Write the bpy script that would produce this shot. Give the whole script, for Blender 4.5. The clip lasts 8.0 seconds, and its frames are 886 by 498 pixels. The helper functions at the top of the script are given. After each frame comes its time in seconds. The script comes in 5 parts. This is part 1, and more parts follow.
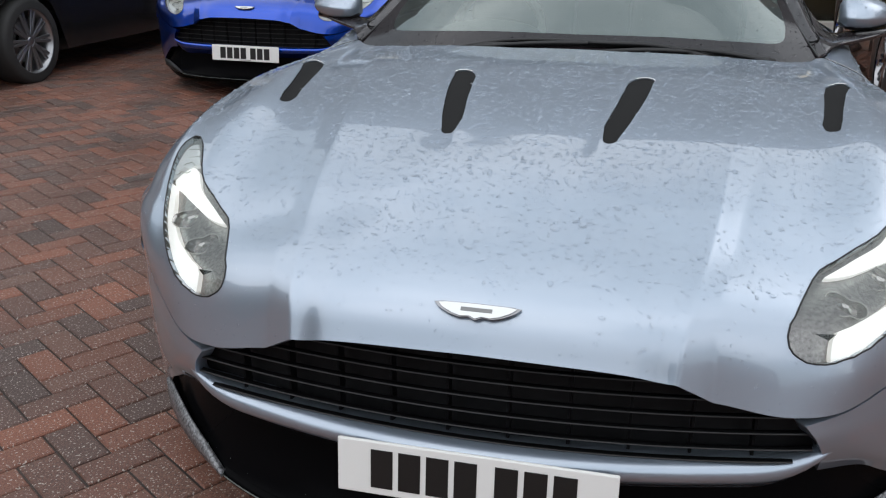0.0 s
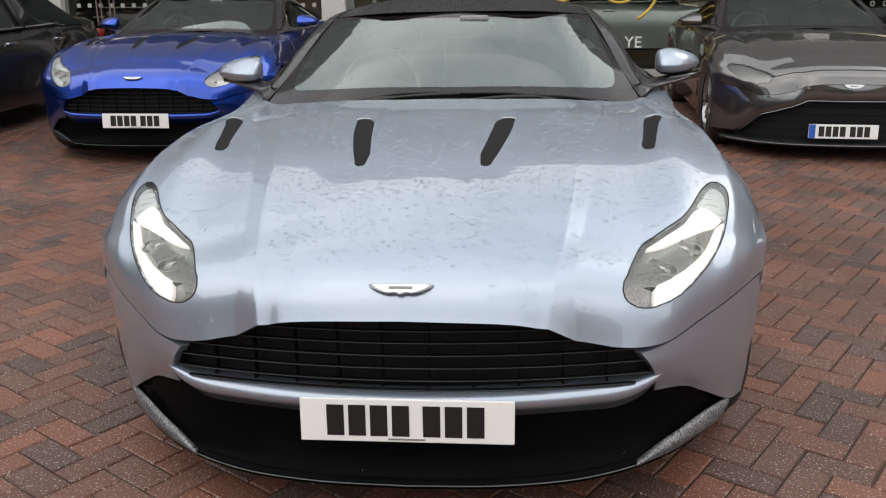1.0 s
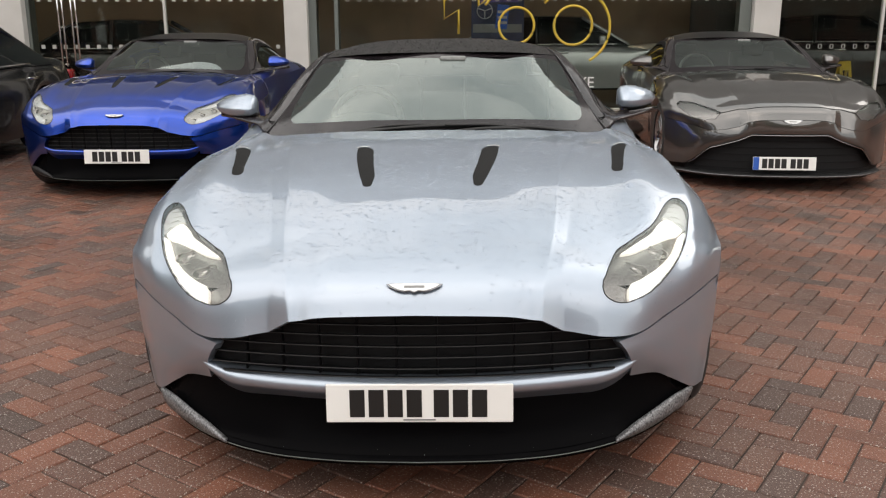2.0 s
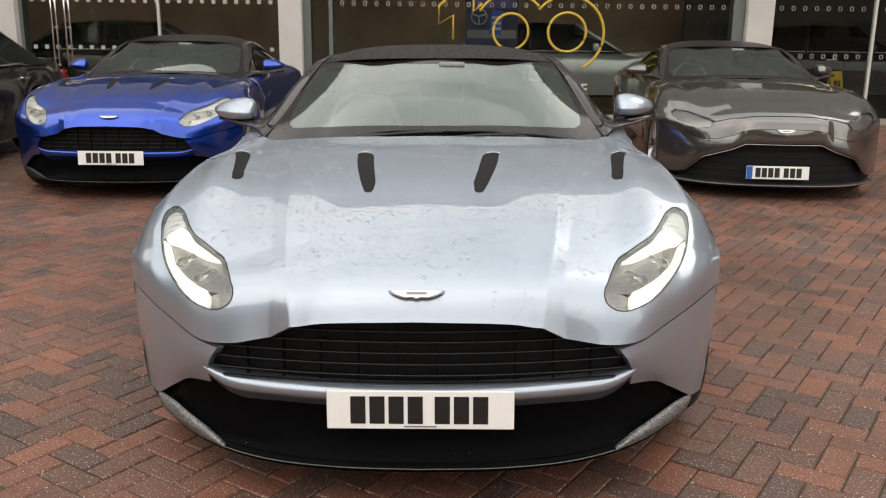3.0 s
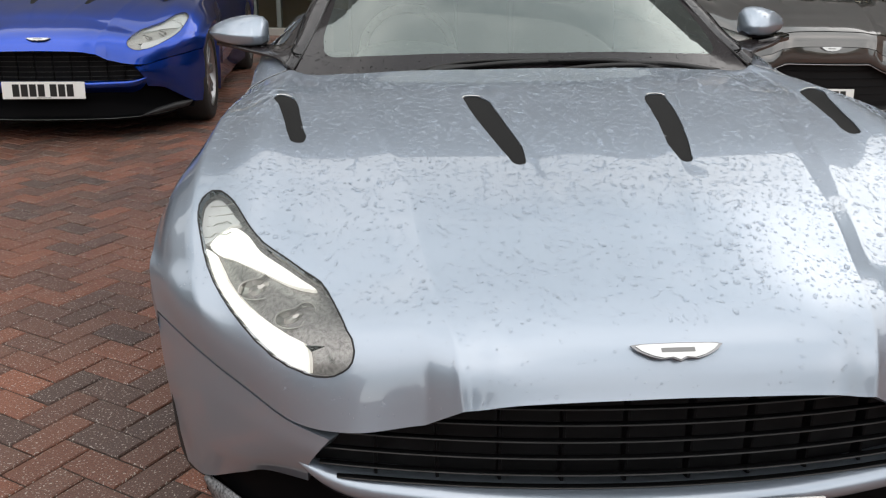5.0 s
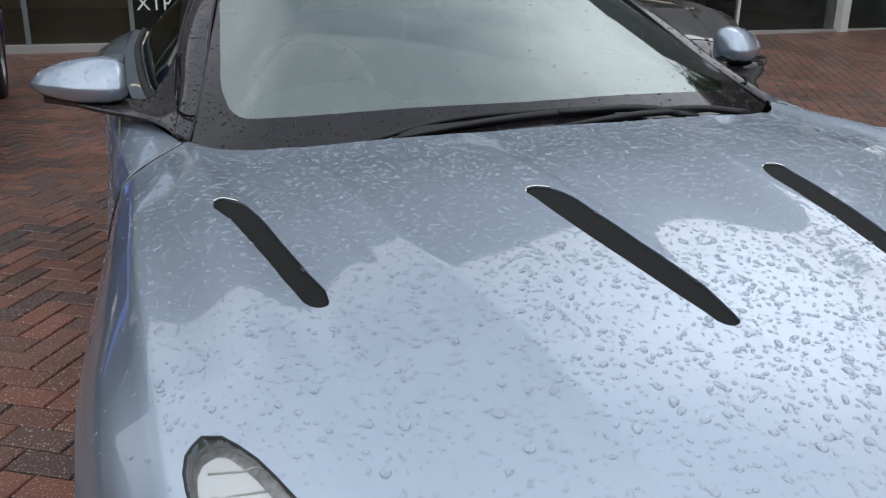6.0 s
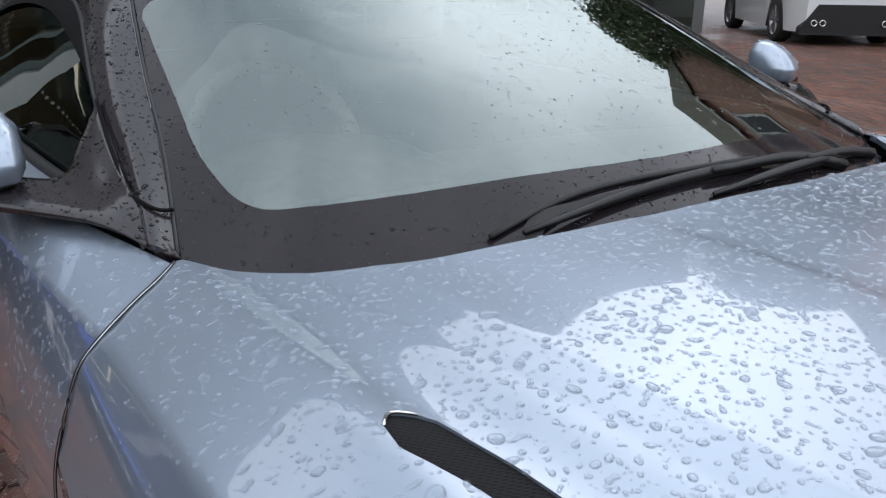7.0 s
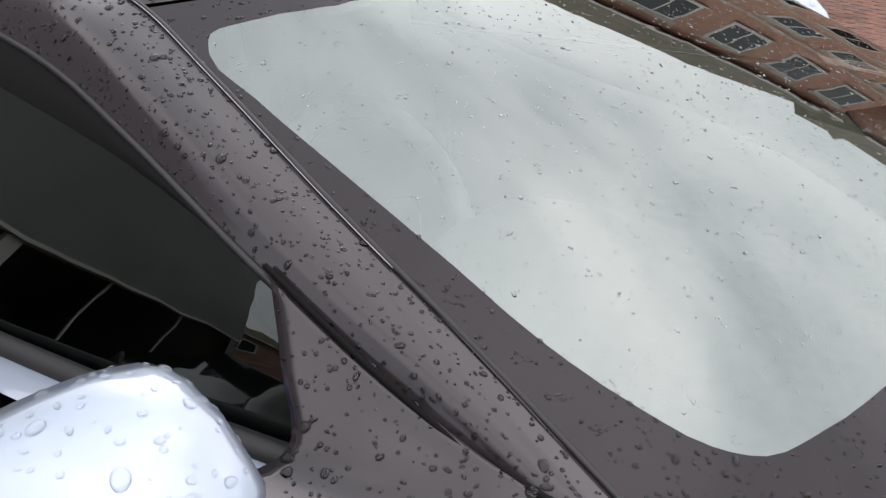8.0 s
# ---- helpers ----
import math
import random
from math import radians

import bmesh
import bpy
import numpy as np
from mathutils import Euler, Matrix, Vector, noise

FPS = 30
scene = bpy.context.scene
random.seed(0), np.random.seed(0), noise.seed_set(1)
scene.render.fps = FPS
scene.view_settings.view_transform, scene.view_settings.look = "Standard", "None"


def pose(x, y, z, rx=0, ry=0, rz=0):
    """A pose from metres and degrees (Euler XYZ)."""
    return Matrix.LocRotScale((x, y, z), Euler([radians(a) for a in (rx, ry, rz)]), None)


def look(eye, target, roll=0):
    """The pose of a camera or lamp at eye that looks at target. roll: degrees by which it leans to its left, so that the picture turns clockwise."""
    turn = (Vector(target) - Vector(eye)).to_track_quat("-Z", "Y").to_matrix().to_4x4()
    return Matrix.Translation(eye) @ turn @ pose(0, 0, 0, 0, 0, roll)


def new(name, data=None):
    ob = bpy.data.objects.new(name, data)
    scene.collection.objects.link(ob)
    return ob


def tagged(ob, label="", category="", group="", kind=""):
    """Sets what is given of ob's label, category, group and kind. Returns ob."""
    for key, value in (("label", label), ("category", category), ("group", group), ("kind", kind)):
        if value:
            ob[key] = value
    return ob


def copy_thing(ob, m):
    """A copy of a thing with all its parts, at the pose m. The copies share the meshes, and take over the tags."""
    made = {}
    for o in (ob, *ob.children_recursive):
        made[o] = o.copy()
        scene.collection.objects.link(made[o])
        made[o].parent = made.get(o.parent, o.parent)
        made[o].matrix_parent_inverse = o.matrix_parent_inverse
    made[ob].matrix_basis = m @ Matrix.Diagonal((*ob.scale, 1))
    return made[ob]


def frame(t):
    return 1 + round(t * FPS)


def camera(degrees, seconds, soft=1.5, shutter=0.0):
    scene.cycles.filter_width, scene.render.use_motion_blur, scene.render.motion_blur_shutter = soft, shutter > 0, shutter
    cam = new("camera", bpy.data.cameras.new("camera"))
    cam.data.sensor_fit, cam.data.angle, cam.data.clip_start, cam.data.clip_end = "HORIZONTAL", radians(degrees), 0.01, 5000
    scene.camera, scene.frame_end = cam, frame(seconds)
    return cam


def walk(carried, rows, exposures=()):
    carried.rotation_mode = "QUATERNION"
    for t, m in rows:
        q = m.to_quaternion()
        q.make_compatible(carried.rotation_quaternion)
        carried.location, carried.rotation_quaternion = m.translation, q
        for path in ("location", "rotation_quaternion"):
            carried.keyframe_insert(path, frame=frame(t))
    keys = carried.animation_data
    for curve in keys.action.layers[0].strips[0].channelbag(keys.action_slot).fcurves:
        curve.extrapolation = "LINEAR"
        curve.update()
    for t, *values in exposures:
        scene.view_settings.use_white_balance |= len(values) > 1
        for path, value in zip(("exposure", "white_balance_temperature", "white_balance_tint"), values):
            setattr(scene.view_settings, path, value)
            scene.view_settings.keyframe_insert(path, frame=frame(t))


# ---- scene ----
cam = camera(53.6, 8.0, 1.2)
PATH = [
    (0, (0.272, -1.334, 1.311), (-0.168, 0.486, 0.61), 0.4),
    (0.3, (0.264, -1.558, 1.355), (-0.040, 0.315, 0.724), -0.5),
    (0.5, (0.262, -1.664, 1.348), (0.041, 0.228, 0.738), -0.8),
    (1, (0.276, -1.898, 1.358), (0.106, 0.009, 0.78), -1.1),
    (1.5, (0.218, -2.107, 1.365), (0.094, -0.182, 0.84), -1.2),
    (2, (0.158, -2.26, 1.366), (0.094, -0.323, 0.873), -0.9),
    (3.5, (0.084, -2.259, 1.375), (0.041, -0.319, 0.892), -0.0),
    (4, (-0.019, -2.052, 1.341), (-0.156, -0.134, 0.791), -0.3),
    (4.2, (-0.089, -1.895, 1.346), (-0.259, 0.013, 0.773), -0.7),
    (5.3, (-0.608, -0.962, 1.302), (-0.334, 0.893, 0.607), -0.2),
    (5.5, (-0.689, -0.762, 1.317), (-0.334, 1.074, 0.609), -0.5),
    (6, (-0.882, -0.269, 1.32), (-0.24, 1.507, 0.66), 0.1),
    (6.2, (-0.922, -0.112, 1.33), (-0.181, 1.634, 0.694), -0.1),
    (6.5, (-0.976, 0.167, 1.307), (-0.075, 1.832, 0.663), -0.3),
    (6.6, (-0.98, 0.271, 1.29), (-0.049, 1.923, 0.654), -0.1),
    (7, (-1.087, 0.65, 1.276), (0.0, 2.202, 0.637), 0.8),
    (7.4, (-1.171, 1.034, 1.319), (0.112, 2.416, 0.652), -0.3),
    (7.5, (-1.176, 1.148, 1.309), (0.17, 2.456, 0.619), 0.2),
    (7.7, (-1.179, 1.348, 1.299), (0.265, 2.533, 0.584), -0.0),
    (7.8, (-1.17, 1.434, 1.31), (0.292, 2.577, 0.563), -0.7),
    (7.9, (-1.178, 1.535, 1.339), (0.32, 2.582, 0.527), -0.2),
    (8, (-1.19, 1.624, 1.338), (0.341, 2.626, 0.53), -0.7),
]
walk(cam, [(t, look(eye, target, roll)) for t, eye, target, roll in PATH],
     [(0.0, 0.04, 6250, 10), (0.5, 0.10, 6450, 11), (1.5, 0.40, 6900, 12), (3.5, 0.46, 7300, 12), (4.2, 0.46, 7300, 13), (5.3, 0.05, 6450, 10), (6.0, -0.12, 6080, 10), (6.5, -0.04, 6100, 11), (7.0, 0.12, 6000, 12), (7.5, 0.24, 6200, 13), (8.0, 0.66, 6600, 17)])

# ---------------------------------------------------------------- light
world = bpy.data.worlds.new("sky")
scene.world = world
world.use_nodes = True
nt = world.node_tree
sky = nt.nodes.new("ShaderNodeTexSky")
sky.sky_type = "NISHITA"
sky.sun_disc = False
sky.sun_elevation, sky.sun_rotation = radians(60.5), radians(191)
sky.air_density, sky.dust_density, sky.ozone_density = 1.0, 3.0, 1.0
# an overcast deck with soft brighter and darker clouds over the clear-sky model
tc = nt.nodes.new("ShaderNodeTexCoord")
stretch = nt.nodes.new("ShaderNodeMapping")
stretch.inputs["Scale"].default_value = (1.0, 1.0, 1.5)
stretch.inputs["Location"].default_value = (25.46, 37.34, 0.76)
cloud = nt.nodes.new("ShaderNodeTexNoise")
cloud.inputs["Scale"].default_value, cloud.inputs["Detail"].default_value, cloud.inputs["Roughness"].default_value = 1.5, 5.0, 0.52
shade = nt.nodes.new("ShaderNodeValToRGB")
shade.color_ramp.elements[0].position, shade.color_ramp.elements[1].position = 0.38, 0.63
shade.color_ramp.elements[0].color, shade.color_ramp.elements[1].color = (0.50, 0.55, 0.575, 1), (1.08, 1.08, 1.08, 1)
deck = nt.nodes.new("ShaderNodeMix")
deck.data_type = "RGBA"
deck.inputs["Factor"].default_value = 0.88
bright = nt.nodes.new("ShaderNodeVectorMath")
bright.operation = "SCALE"
bright.inputs["Scale"].default_value = 12.0
nt.links.new(tc.outputs["Generated"], stretch.inputs["Vector"])
nt.links.new(stretch.outputs["Vector"], cloud.inputs["Vector"])
nt.links.new(cloud.outputs["Fac"], shade.inputs["Fac"])
# the cloud is a little thicker overhead than towards the horizon
split = nt.nodes.new("ShaderNodeSeparateXYZ")
lift = nt.nodes.new("ShaderNodeMapRange")
lift.inputs["From Min"].default_value, lift.inputs["From Max"].default_value = 0.0, 0.9
lift.inputs["To Min"].default_value, lift.inputs["To Max"].default_value = 14.0, 12.2
nt.links.new(tc.outputs["Generated"], split.inputs[0])
nt.links.new(split.outputs["Z"], lift.inputs["Value"])
# the cloud is thinnest round the hidden sun's place
glow = nt.nodes.new("ShaderNodeVectorMath")
glow.operation = "DOT_PRODUCT"
glow.inputs[1].default_value = (0.62, 0.485, 0.616)
power, east = nt.nodes.new("ShaderNodeMath"), nt.nodes.new("ShaderNodeMath")
power.operation, east.operation = "POWER", "MULTIPLY_ADD"
power.use_clamp = True
power.inputs[1].default_value = 20.0
east.inputs[1].default_value, east.inputs[2].default_value = 0.78, 0.96
total = nt.nodes.new("ShaderNodeMath")
total.operation = "MULTIPLY"
nt.links.new(tc.outputs["Generated"], glow.inputs[0]), nt.links.new(glow.outputs["Value"], power.inputs[0]), nt.links.new(power.outputs[0], east.inputs[0])
# the cloud is broadly lighter overhead
overhead, broad, add = nt.nodes.new("ShaderNodeVectorMath"), nt.nodes.new("ShaderNodeMath"), nt.nodes.new("ShaderNodeMath")
overhead.operation, broad.operation, add.operation = "DOT_PRODUCT", "POWER", "MULTIPLY_ADD"
overhead.inputs[1].default_value = (-0.05, -0.20, 0.979)
broad.use_clamp = True
broad.inputs[1].default_value = 5.0
add.inputs[1].default_value = 0.30
nt.links.new(tc.outputs["Generated"], overhead.inputs[0]), nt.links.new(overhead.outputs["Value"], broad.inputs[0])
nt.links.new(broad.outputs[0], add.inputs[0]), nt.links.new(east.outputs[0], add.inputs[2])
nt.links.new(add.outputs[0], total.inputs[0]), nt.links.new(lift.outputs["Result"], total.inputs[1])
nt.links.new(total.outputs[0], bright.inputs["Scale"])
nt.links.new(shade.outputs["Color"], bright.inputs[0])
nt.links.new(sky.outputs[0], deck.inputs["A"])
nt.links.new(bright.outputs["Vector"], deck.inputs["B"])
nt.links.new(deck.outputs["Result"], nt.nodes["Background"].inputs[0])
nt.nodes["Background"].inputs[1].default_value = 0.12
sun_data = bpy.data.lights.new("sun", "SUN")
sun_data.energy, sun_data.angle, sun_data.color = 0.5, radians(130), (1.0, 0.97, 0.93)
sun = new("sun", sun_data)
sun.matrix_world = look((-1, -5, 9), (0, 0, 0))


# ---------------------------------------------------------------- helpers
def material(name, color, rough=0.5, metal=0.0, coat=0.0, **more):
    m = bpy.data.materials.new(name)
    m.use_nodes = True
    b = m.node_tree.nodes["Principled BSDF"]
    b.inputs["Base Color"].default_value = (*color, 1)
    b.inputs["Roughness"].default_value = rough
    b.inputs["Metallic"].default_value = metal
    b.inputs["Coat Weight"].default_value = coat
    b.inputs["Coat Roughness"].default_value = 0.03
    for key, value in more.items():
        b.inputs[key.replace("_", " ")].default_value = value
    return m


def tint(m, scale, low, high, detail=6.0, bump=0.0, bump_scale=None, rough=None, coords="Object"):
    """Mottles a material between two colours, with a fine relief."""
    n, l = m.node_tree.nodes, m.node_tree.links
    b = n["Principled BSDF"]
    tc = n.new("ShaderNodeTexCoord")
    no = n.new("ShaderNodeTexNoise")
    no.inputs["Scale"].default_value, no.inputs["Detail"].default_value = scale, detail
    l.new(tc.outputs[coords], no.inputs["Vector"])
    ramp = n.new("ShaderNodeValToRGB")
    ramp.color_ramp.elements[0].position, ramp.color_ramp.elements[1].position = 0.3, 0.7
    ramp.color_ramp.elements[0].color, ramp.color_ramp.elements[1].color = (*low, 1), (*high, 1)
    l.new(no.outputs["Fac"], ramp.inputs["Fac"])
    l.new(ramp.outputs["Color"], b.inputs["Base Color"])
    if rough:
        mr = n.new("ShaderNodeMapRange")
        mr.inputs["To Min"].default_value, mr.inputs["To Max"].default_value = rough
        l.new(no.outputs["Fac"], mr.inputs["Value"])
        l.new(mr.outputs["Result"], b.inputs["Roughness"])
    if bump:
        fine = n.new("ShaderNodeTexNoise")
        fine.inputs["Scale"].default_value, fine.inputs["Detail"].default_value = bump_scale or scale * 12, 4
        l.new(tc.outputs[coords], fine.inputs["Vector"])
        bp = n.new("ShaderNodeBump")
        bp.inputs["Strength"].default_value, bp.inputs["Distance"].default_value = 0.5, bump
        l.new(fine.outputs["Fac"], bp.inputs["Height"])
        l.new(bp.outputs["Normal"], b.inputs["Normal"])
    return m


def hermite(knots, values, at):
    """A smooth curve through values at the knots, sampled at the given places."""
    k, p, s = np.asarray(knots, float), np.asarray(values, float), np.asarray(at, float)
    d = np.diff(p, axis=0) / np.diff(k).reshape(-1, *[1] * (p.ndim - 1))
    t = np.empty_like(p)
    t[0], t[-1] = d[0], d[-1]
    h = np.diff(k).reshape(-1, *[1] * (p.ndim - 1))
    t[1:-1] = (d[:-1] * h[1:] + d[1:] * h[:-1]) / (h[1:] + h[:-1])
    i = np.clip(np.searchsorted(k, s, side="right") - 1, 0, len(k) - 2)
    w = (k[i + 1] - k[i])
    u = ((s - k[i]) / w).reshape(-1, *[1] * (p.ndim - 1))
    w = w.reshape(u.shape)
    return ((2 * u**3 - 3 * u**2 + 1) * p[i] + (u**3 - 2 * u**2 + u) * w * t[i]
            + (-2 * u**3 + 3 * u**2) * p[i + 1] + (u**3 - u**2) * w * t[i + 1])


def curve(points, n=24):
    """n points along a smooth line through the given ones."""
    p = np.asarray(points, float)
    k = np.concatenate([[0], np.cumsum(np.linalg.norm(np.diff(p, axis=0), axis=1))])
    return hermite(k, p, np.linspace(0, k[-1], n))


def surface(lines, across, along, nu, nv, mirror=False, u_at=None, v_at=None):
    """Lofts lines (each with one point per 'along' knot) into a grid of points [nu][nv]."""
    p, ku = np.asarray(lines, float), list(across)
    if mirror:
        q = p[1:][::-1] * np.array((-1, 1, 1))
        p, ku = np.concatenate([q, p]), [-k for k in ku[1:][::-1]] + ku
    vs = v_at if v_at is not None else np.linspace(along[0], along[-1], nv)
    us = u_at if u_at is not None else np.linspace(ku[0], ku[-1], nu)
    rows = np.stack([hermite(along, line, vs) for line in p])
    return hermite(ku, rows, us)


def grid_mesh(points, flip=False):
    nu, nv = points.shape[:2]
    bm = bmesh.new()
    v = [[bm.verts.new(points[i, j]) for j in range(nv)] for i in range(nu)]
    for i in range(nu - 1):
        for j in range(nv - 1):
            q = [v[i][j], v[i + 1][j], v[i + 1][j + 1], v[i][j + 1]]
            bm.faces.new(q[::-1] if flip else q)
    return bm


def thick(bm, depth):
    """Gives a sheet a back side, depth behind its face."""
    bm.normal_update()
    bmesh.ops.solidify(bm, geom=bm.faces[:], thickness=depth)
    return bm


def link(name, bm, mat, smooth=True):
    me = bpy.data.meshes.new(name)
    bmesh.ops.recalc_face_normals(bm, faces=bm.faces[:]) if not smooth else None
    bm.to_mesh(me)
    bm.free()
    if smooth:
        me.polygons.foreach_set("use_smooth", [True] * len(me.polygons))
    for one in (mat if isinstance(mat, (list, tuple)) else [mat]):
        me.materials.append(one)
    return new(name, me)


def part(name, bm, mat, parent, label="", smooth=True):
    ob = link(name, bm, mat, smooth)
    ob.parent = parent
    return tagged(ob, label) if label else ob


def box(bm, lo, hi, m=None, bevel=0.0):
    made = bmesh.ops.create_cube(bm, size=1.0)["verts"]
    c, s = (Vector(lo) + Vector(hi)) / 2, Vector(hi) - Vector(lo)
    for v in made:
        v.co = Vector((v.co.x * s.x, v.co.y * s.y, v.co.z * s.z)) + c
    if bevel:
        edges = {e for v in made for e in v.link_edges}
        made = bmesh.ops.bevel(bm, geom=list(edges), offset=bevel, segments=2, affect="EDGES", profile=0.5)["verts"]
    if m is not None:
        bmesh.ops.transform(bm, matrix=m, verts=made)
    return bm


def cube(lo, hi, bevel=0.0):
    return box(bmesh.new(), lo, hi, None, bevel)


def tube(points, radius, sides=8, closed=False):
    """A round bar along a line; radius may be one number or one for each point."""
    p = [Vector(q) for q in points]
    r = radius if hasattr(radius, "__len__") else [radius] * len(p)
    bm, rings = bmesh.new(), []
    up = Vector((0, 0, 1))
    for i, c in enumerate(p):
        d = (p[(i + 1) % len(p)] - p[i - 1]) if closed else (p[min(i + 1, len(p) - 1)] - p[max(i - 1, 0)])
        d.normalize()
        a = d.cross(up if abs(d.z) < 0.95 else Vector((1, 0, 0))).normalized()
        b = a.cross(d)
        rings.append([bm.verts.new(c + r[i] * (a * math.cos(w) + b * math.sin(w))) for w in [2 * math.pi * k / sides for k in range(sides)]])
    n = len(p)
    for i in range(n if closed else n - 1):
        for k in range(sides):
            bm.faces.new((rings[i][k], rings[i][(k + 1) % sides], rings[(i + 1) % n][(k + 1) % sides], rings[(i + 1) % n][k]))
    if not closed:
        bm.faces.new(rings[0]), bm.faces.new(rings[-1][::-1])
    bmesh.ops.recalc_face_normals(bm, faces=bm.faces[:])
    return bm


# ---------------------------------------------------------------- materials
def thin_glass(name, color, ior, rough=0.0):
    """A pane: it lets tinted light straight through and mirrors more the flatter one looks at it."""
    m = bpy.data.materials.new(name)
    m.use_nodes = True
    n, l = m.node_tree.nodes, m.node_tree.links
    n.remove(n["Principled BSDF"])
    clear, shine, mix, fres = n.new("ShaderNodeBsdfTransparent"), n.new("ShaderNodeBsdfGlossy"), n.new("ShaderNodeMixShader"), n.new("ShaderNodeFresnel")
    clear.inputs["Color"].default_value = (*color, 1)
    shine.inputs["Roughness"].default_value = rough
    shine.inputs["Color"].default_value = (0.86, 0.95, 0.92, 1)
    fres.inputs["IOR"].default_value = ior
    l.new(fres.outputs["Fac"], mix.inputs["Fac"]), l.new(clear.outputs[0], mix.inputs[1]), l.new(shine.outputs[0], mix.inputs[2])
    l.new(mix.outputs[0], n["Material Output"].inputs["Surface"])
    return m


paint_silver = material("silver_blue_paint", (0.345, 0.406, 0.490), 0.37, 0.74, 1.0, Coat_IOR=1.8)
paint_blue = material("blue_paint", (0.0, 0.052, 0.42), 0.34, 0.95, 1.0, Coat_IOR=1.6)
gloss_black = material("gloss_black", (0.012, 0.012, 0.013), 0.12, 0.0, 0.5)
satin_black = material("satin_black", (0.010, 0.010, 0.011), 0.5)
roof_top = material("black_roof", (0.014, 0.012, 0.013), 0.32, Specular_IOR_Level=0.3)
roof_black = material("roof_black", (0.024, 0.020, 0.022), 0.16, 0.0, 0.12)
glass = thin_glass("car_glass", (0.66, 0.74, 0.71), 2.95)
frit = material("glass_frit", (0.016, 0.013, 0.015), 0.07, Specular_IOR_Level=0.32)
rubber = material("rubber", (0.02, 0.02, 0.02), 0.7)
alloy = material("alloy", (0.35, 0.35, 0.36), 0.3, 0.9)
plate_white = material("plate_white", (0.84, 0.84, 0.82), 0.3)
plate_black = material("plate_black", (0.01, 0.01, 0.01), 0.4)
vent_mesh = material("vent_mesh", (0.005, 0.005, 0.005), 0.7, Specular_IOR_Level=0.2)
weave = [vent_mesh.node_tree.nodes.new("ShaderNodeTexWave") for _ in range(2)]
place, both, dark_light = vent_mesh.node_tree.nodes.new("ShaderNodeTexCoord"), vent_mesh.node_tree.nodes.new("ShaderNodeMath"), vent_mesh.node_tree.nodes.new("ShaderNodeValToRGB")
both.operation = "MAXIMUM"
for k, one in enumerate(weave):
    one.bands_direction = ("DIAGONAL", "Y")[k]
    one.inputs["Scale"].default_value = 85.0
    vent_mesh.node_tree.links.new(place.outputs["Object"], one.inputs["Vector"])
    vent_mesh.node_tree.links.new(one.outputs["Fac"], both.inputs[k])
dark_light.color_ramp.elements[0].position, dark_light.color_ramp.elements[1].position = 0.60, 0.98
dark_light.color_ramp.elements[0].color, dark_light.color_ramp.elements[1].color = (0.0008, 0.0008, 0.0008, 1), (0.013, 0.0127, 0.013, 1)
vent_mesh.node_tree.links.new(both.outputs[0], dark_light.inputs["Fac"])
vent_mesh.node_tree.links.new(dark_light.outputs["Color"], vent_mesh.node_tree.nodes["Principled BSDF"].inputs["Base Color"])
seam_black = material("seam_rubber", (0.004, 0.004, 0.004), 0.8, Specular_IOR_Level=0.15)
steel = material("brake_steel", (0.3, 0.3, 0.3), 0.35, 1.0)
water = thin_glass("rain_water", (0.99, 0.992, 0.995), 1.38, 0.02)
bead = material("rain_bead", (1, 1, 1), 0.0, 0.0, 0.0, Transmission_Weight=1.0, IOR=1.33)
# a bead on the lacquer, mixed with plain transparency to lighten its dark body
paint_bead = material("paint_rain_bead", (0.90, 0.94, 0.98), 0.03, 0.045, 0.0, Transmission_Weight=0.93, IOR=1.33)
straight, blend = paint_bead.node_tree.nodes.new("ShaderNodeBsdfTransparent"), paint_bead.node_tree.nodes.new("ShaderNodeMixShader")
blend.inputs["Fac"].default_value = 0.72
paint_bead.node_tree.links.new(straight.outputs[0], blend.inputs[1])
paint_bead.node_tree.links.new(paint_bead.node_tree.nodes["Principled BSDF"].outputs[0], blend.inputs[2])
paint_bead.node_tree.links.new(blend.outputs[0], paint_bead.node_tree.nodes["Material Output"].inputs["Surface"])
# clear water tinted dark: the drops' shade on black parts is in the colour
dark_bead = material("dark_tint_rain_bead", (0.3, 0.3, 0.31), 0.0, 0.0, 0.0, Transmission_Weight=1.0, IOR=1.33)
chrome = material("chrome", (0.75, 0.75, 0.75), 0.12, 1.0)
chrome_dark = material("dark_chrome", (0.32, 0.32, 0.33), 0.15, 1.0)
badge_white = material("badge_white", (0.75, 0.76, 0.76), 0.25, 0.3)
grey_print = material("grey_print", (0.2, 0.2, 0.2), 0.5)
plate_blue = material("plate_blue", (0.02, 0.10, 0.45), 0.35)
slat_mat = material("grille_slat", (0.006, 0.006, 0.007), 0.5, Specular_IOR_Level=0.12)
# lighter copy of the slat black: light caught on front edges, as colour
slat_glint = material("grille_slat_glint", (0.022, 0.022, 0.023), 0.35)
grille_void = material("grille_backing", (0.008, 0.008, 0.009), 0.6, Specular_IOR_Level=0.25)
bumper_black = material("bumper_black", (0.0035, 0.0035, 0.004), 0.2, Specular_IOR_Level=0.015)
lamp_pale = tint(material("lamp_pale", (0.4, 0.39, 0.37), 0.35, 0.2), 20, (0.44, 0.43, 0.41), (0.6, 0.58, 0.55))
blade_mat = tint(material("blade_grey", (0.32, 0.33, 0.34), 0.4, 0.4), 160, (0.035, 0.035, 0.038), (0.30, 0.30, 0.31), 2)
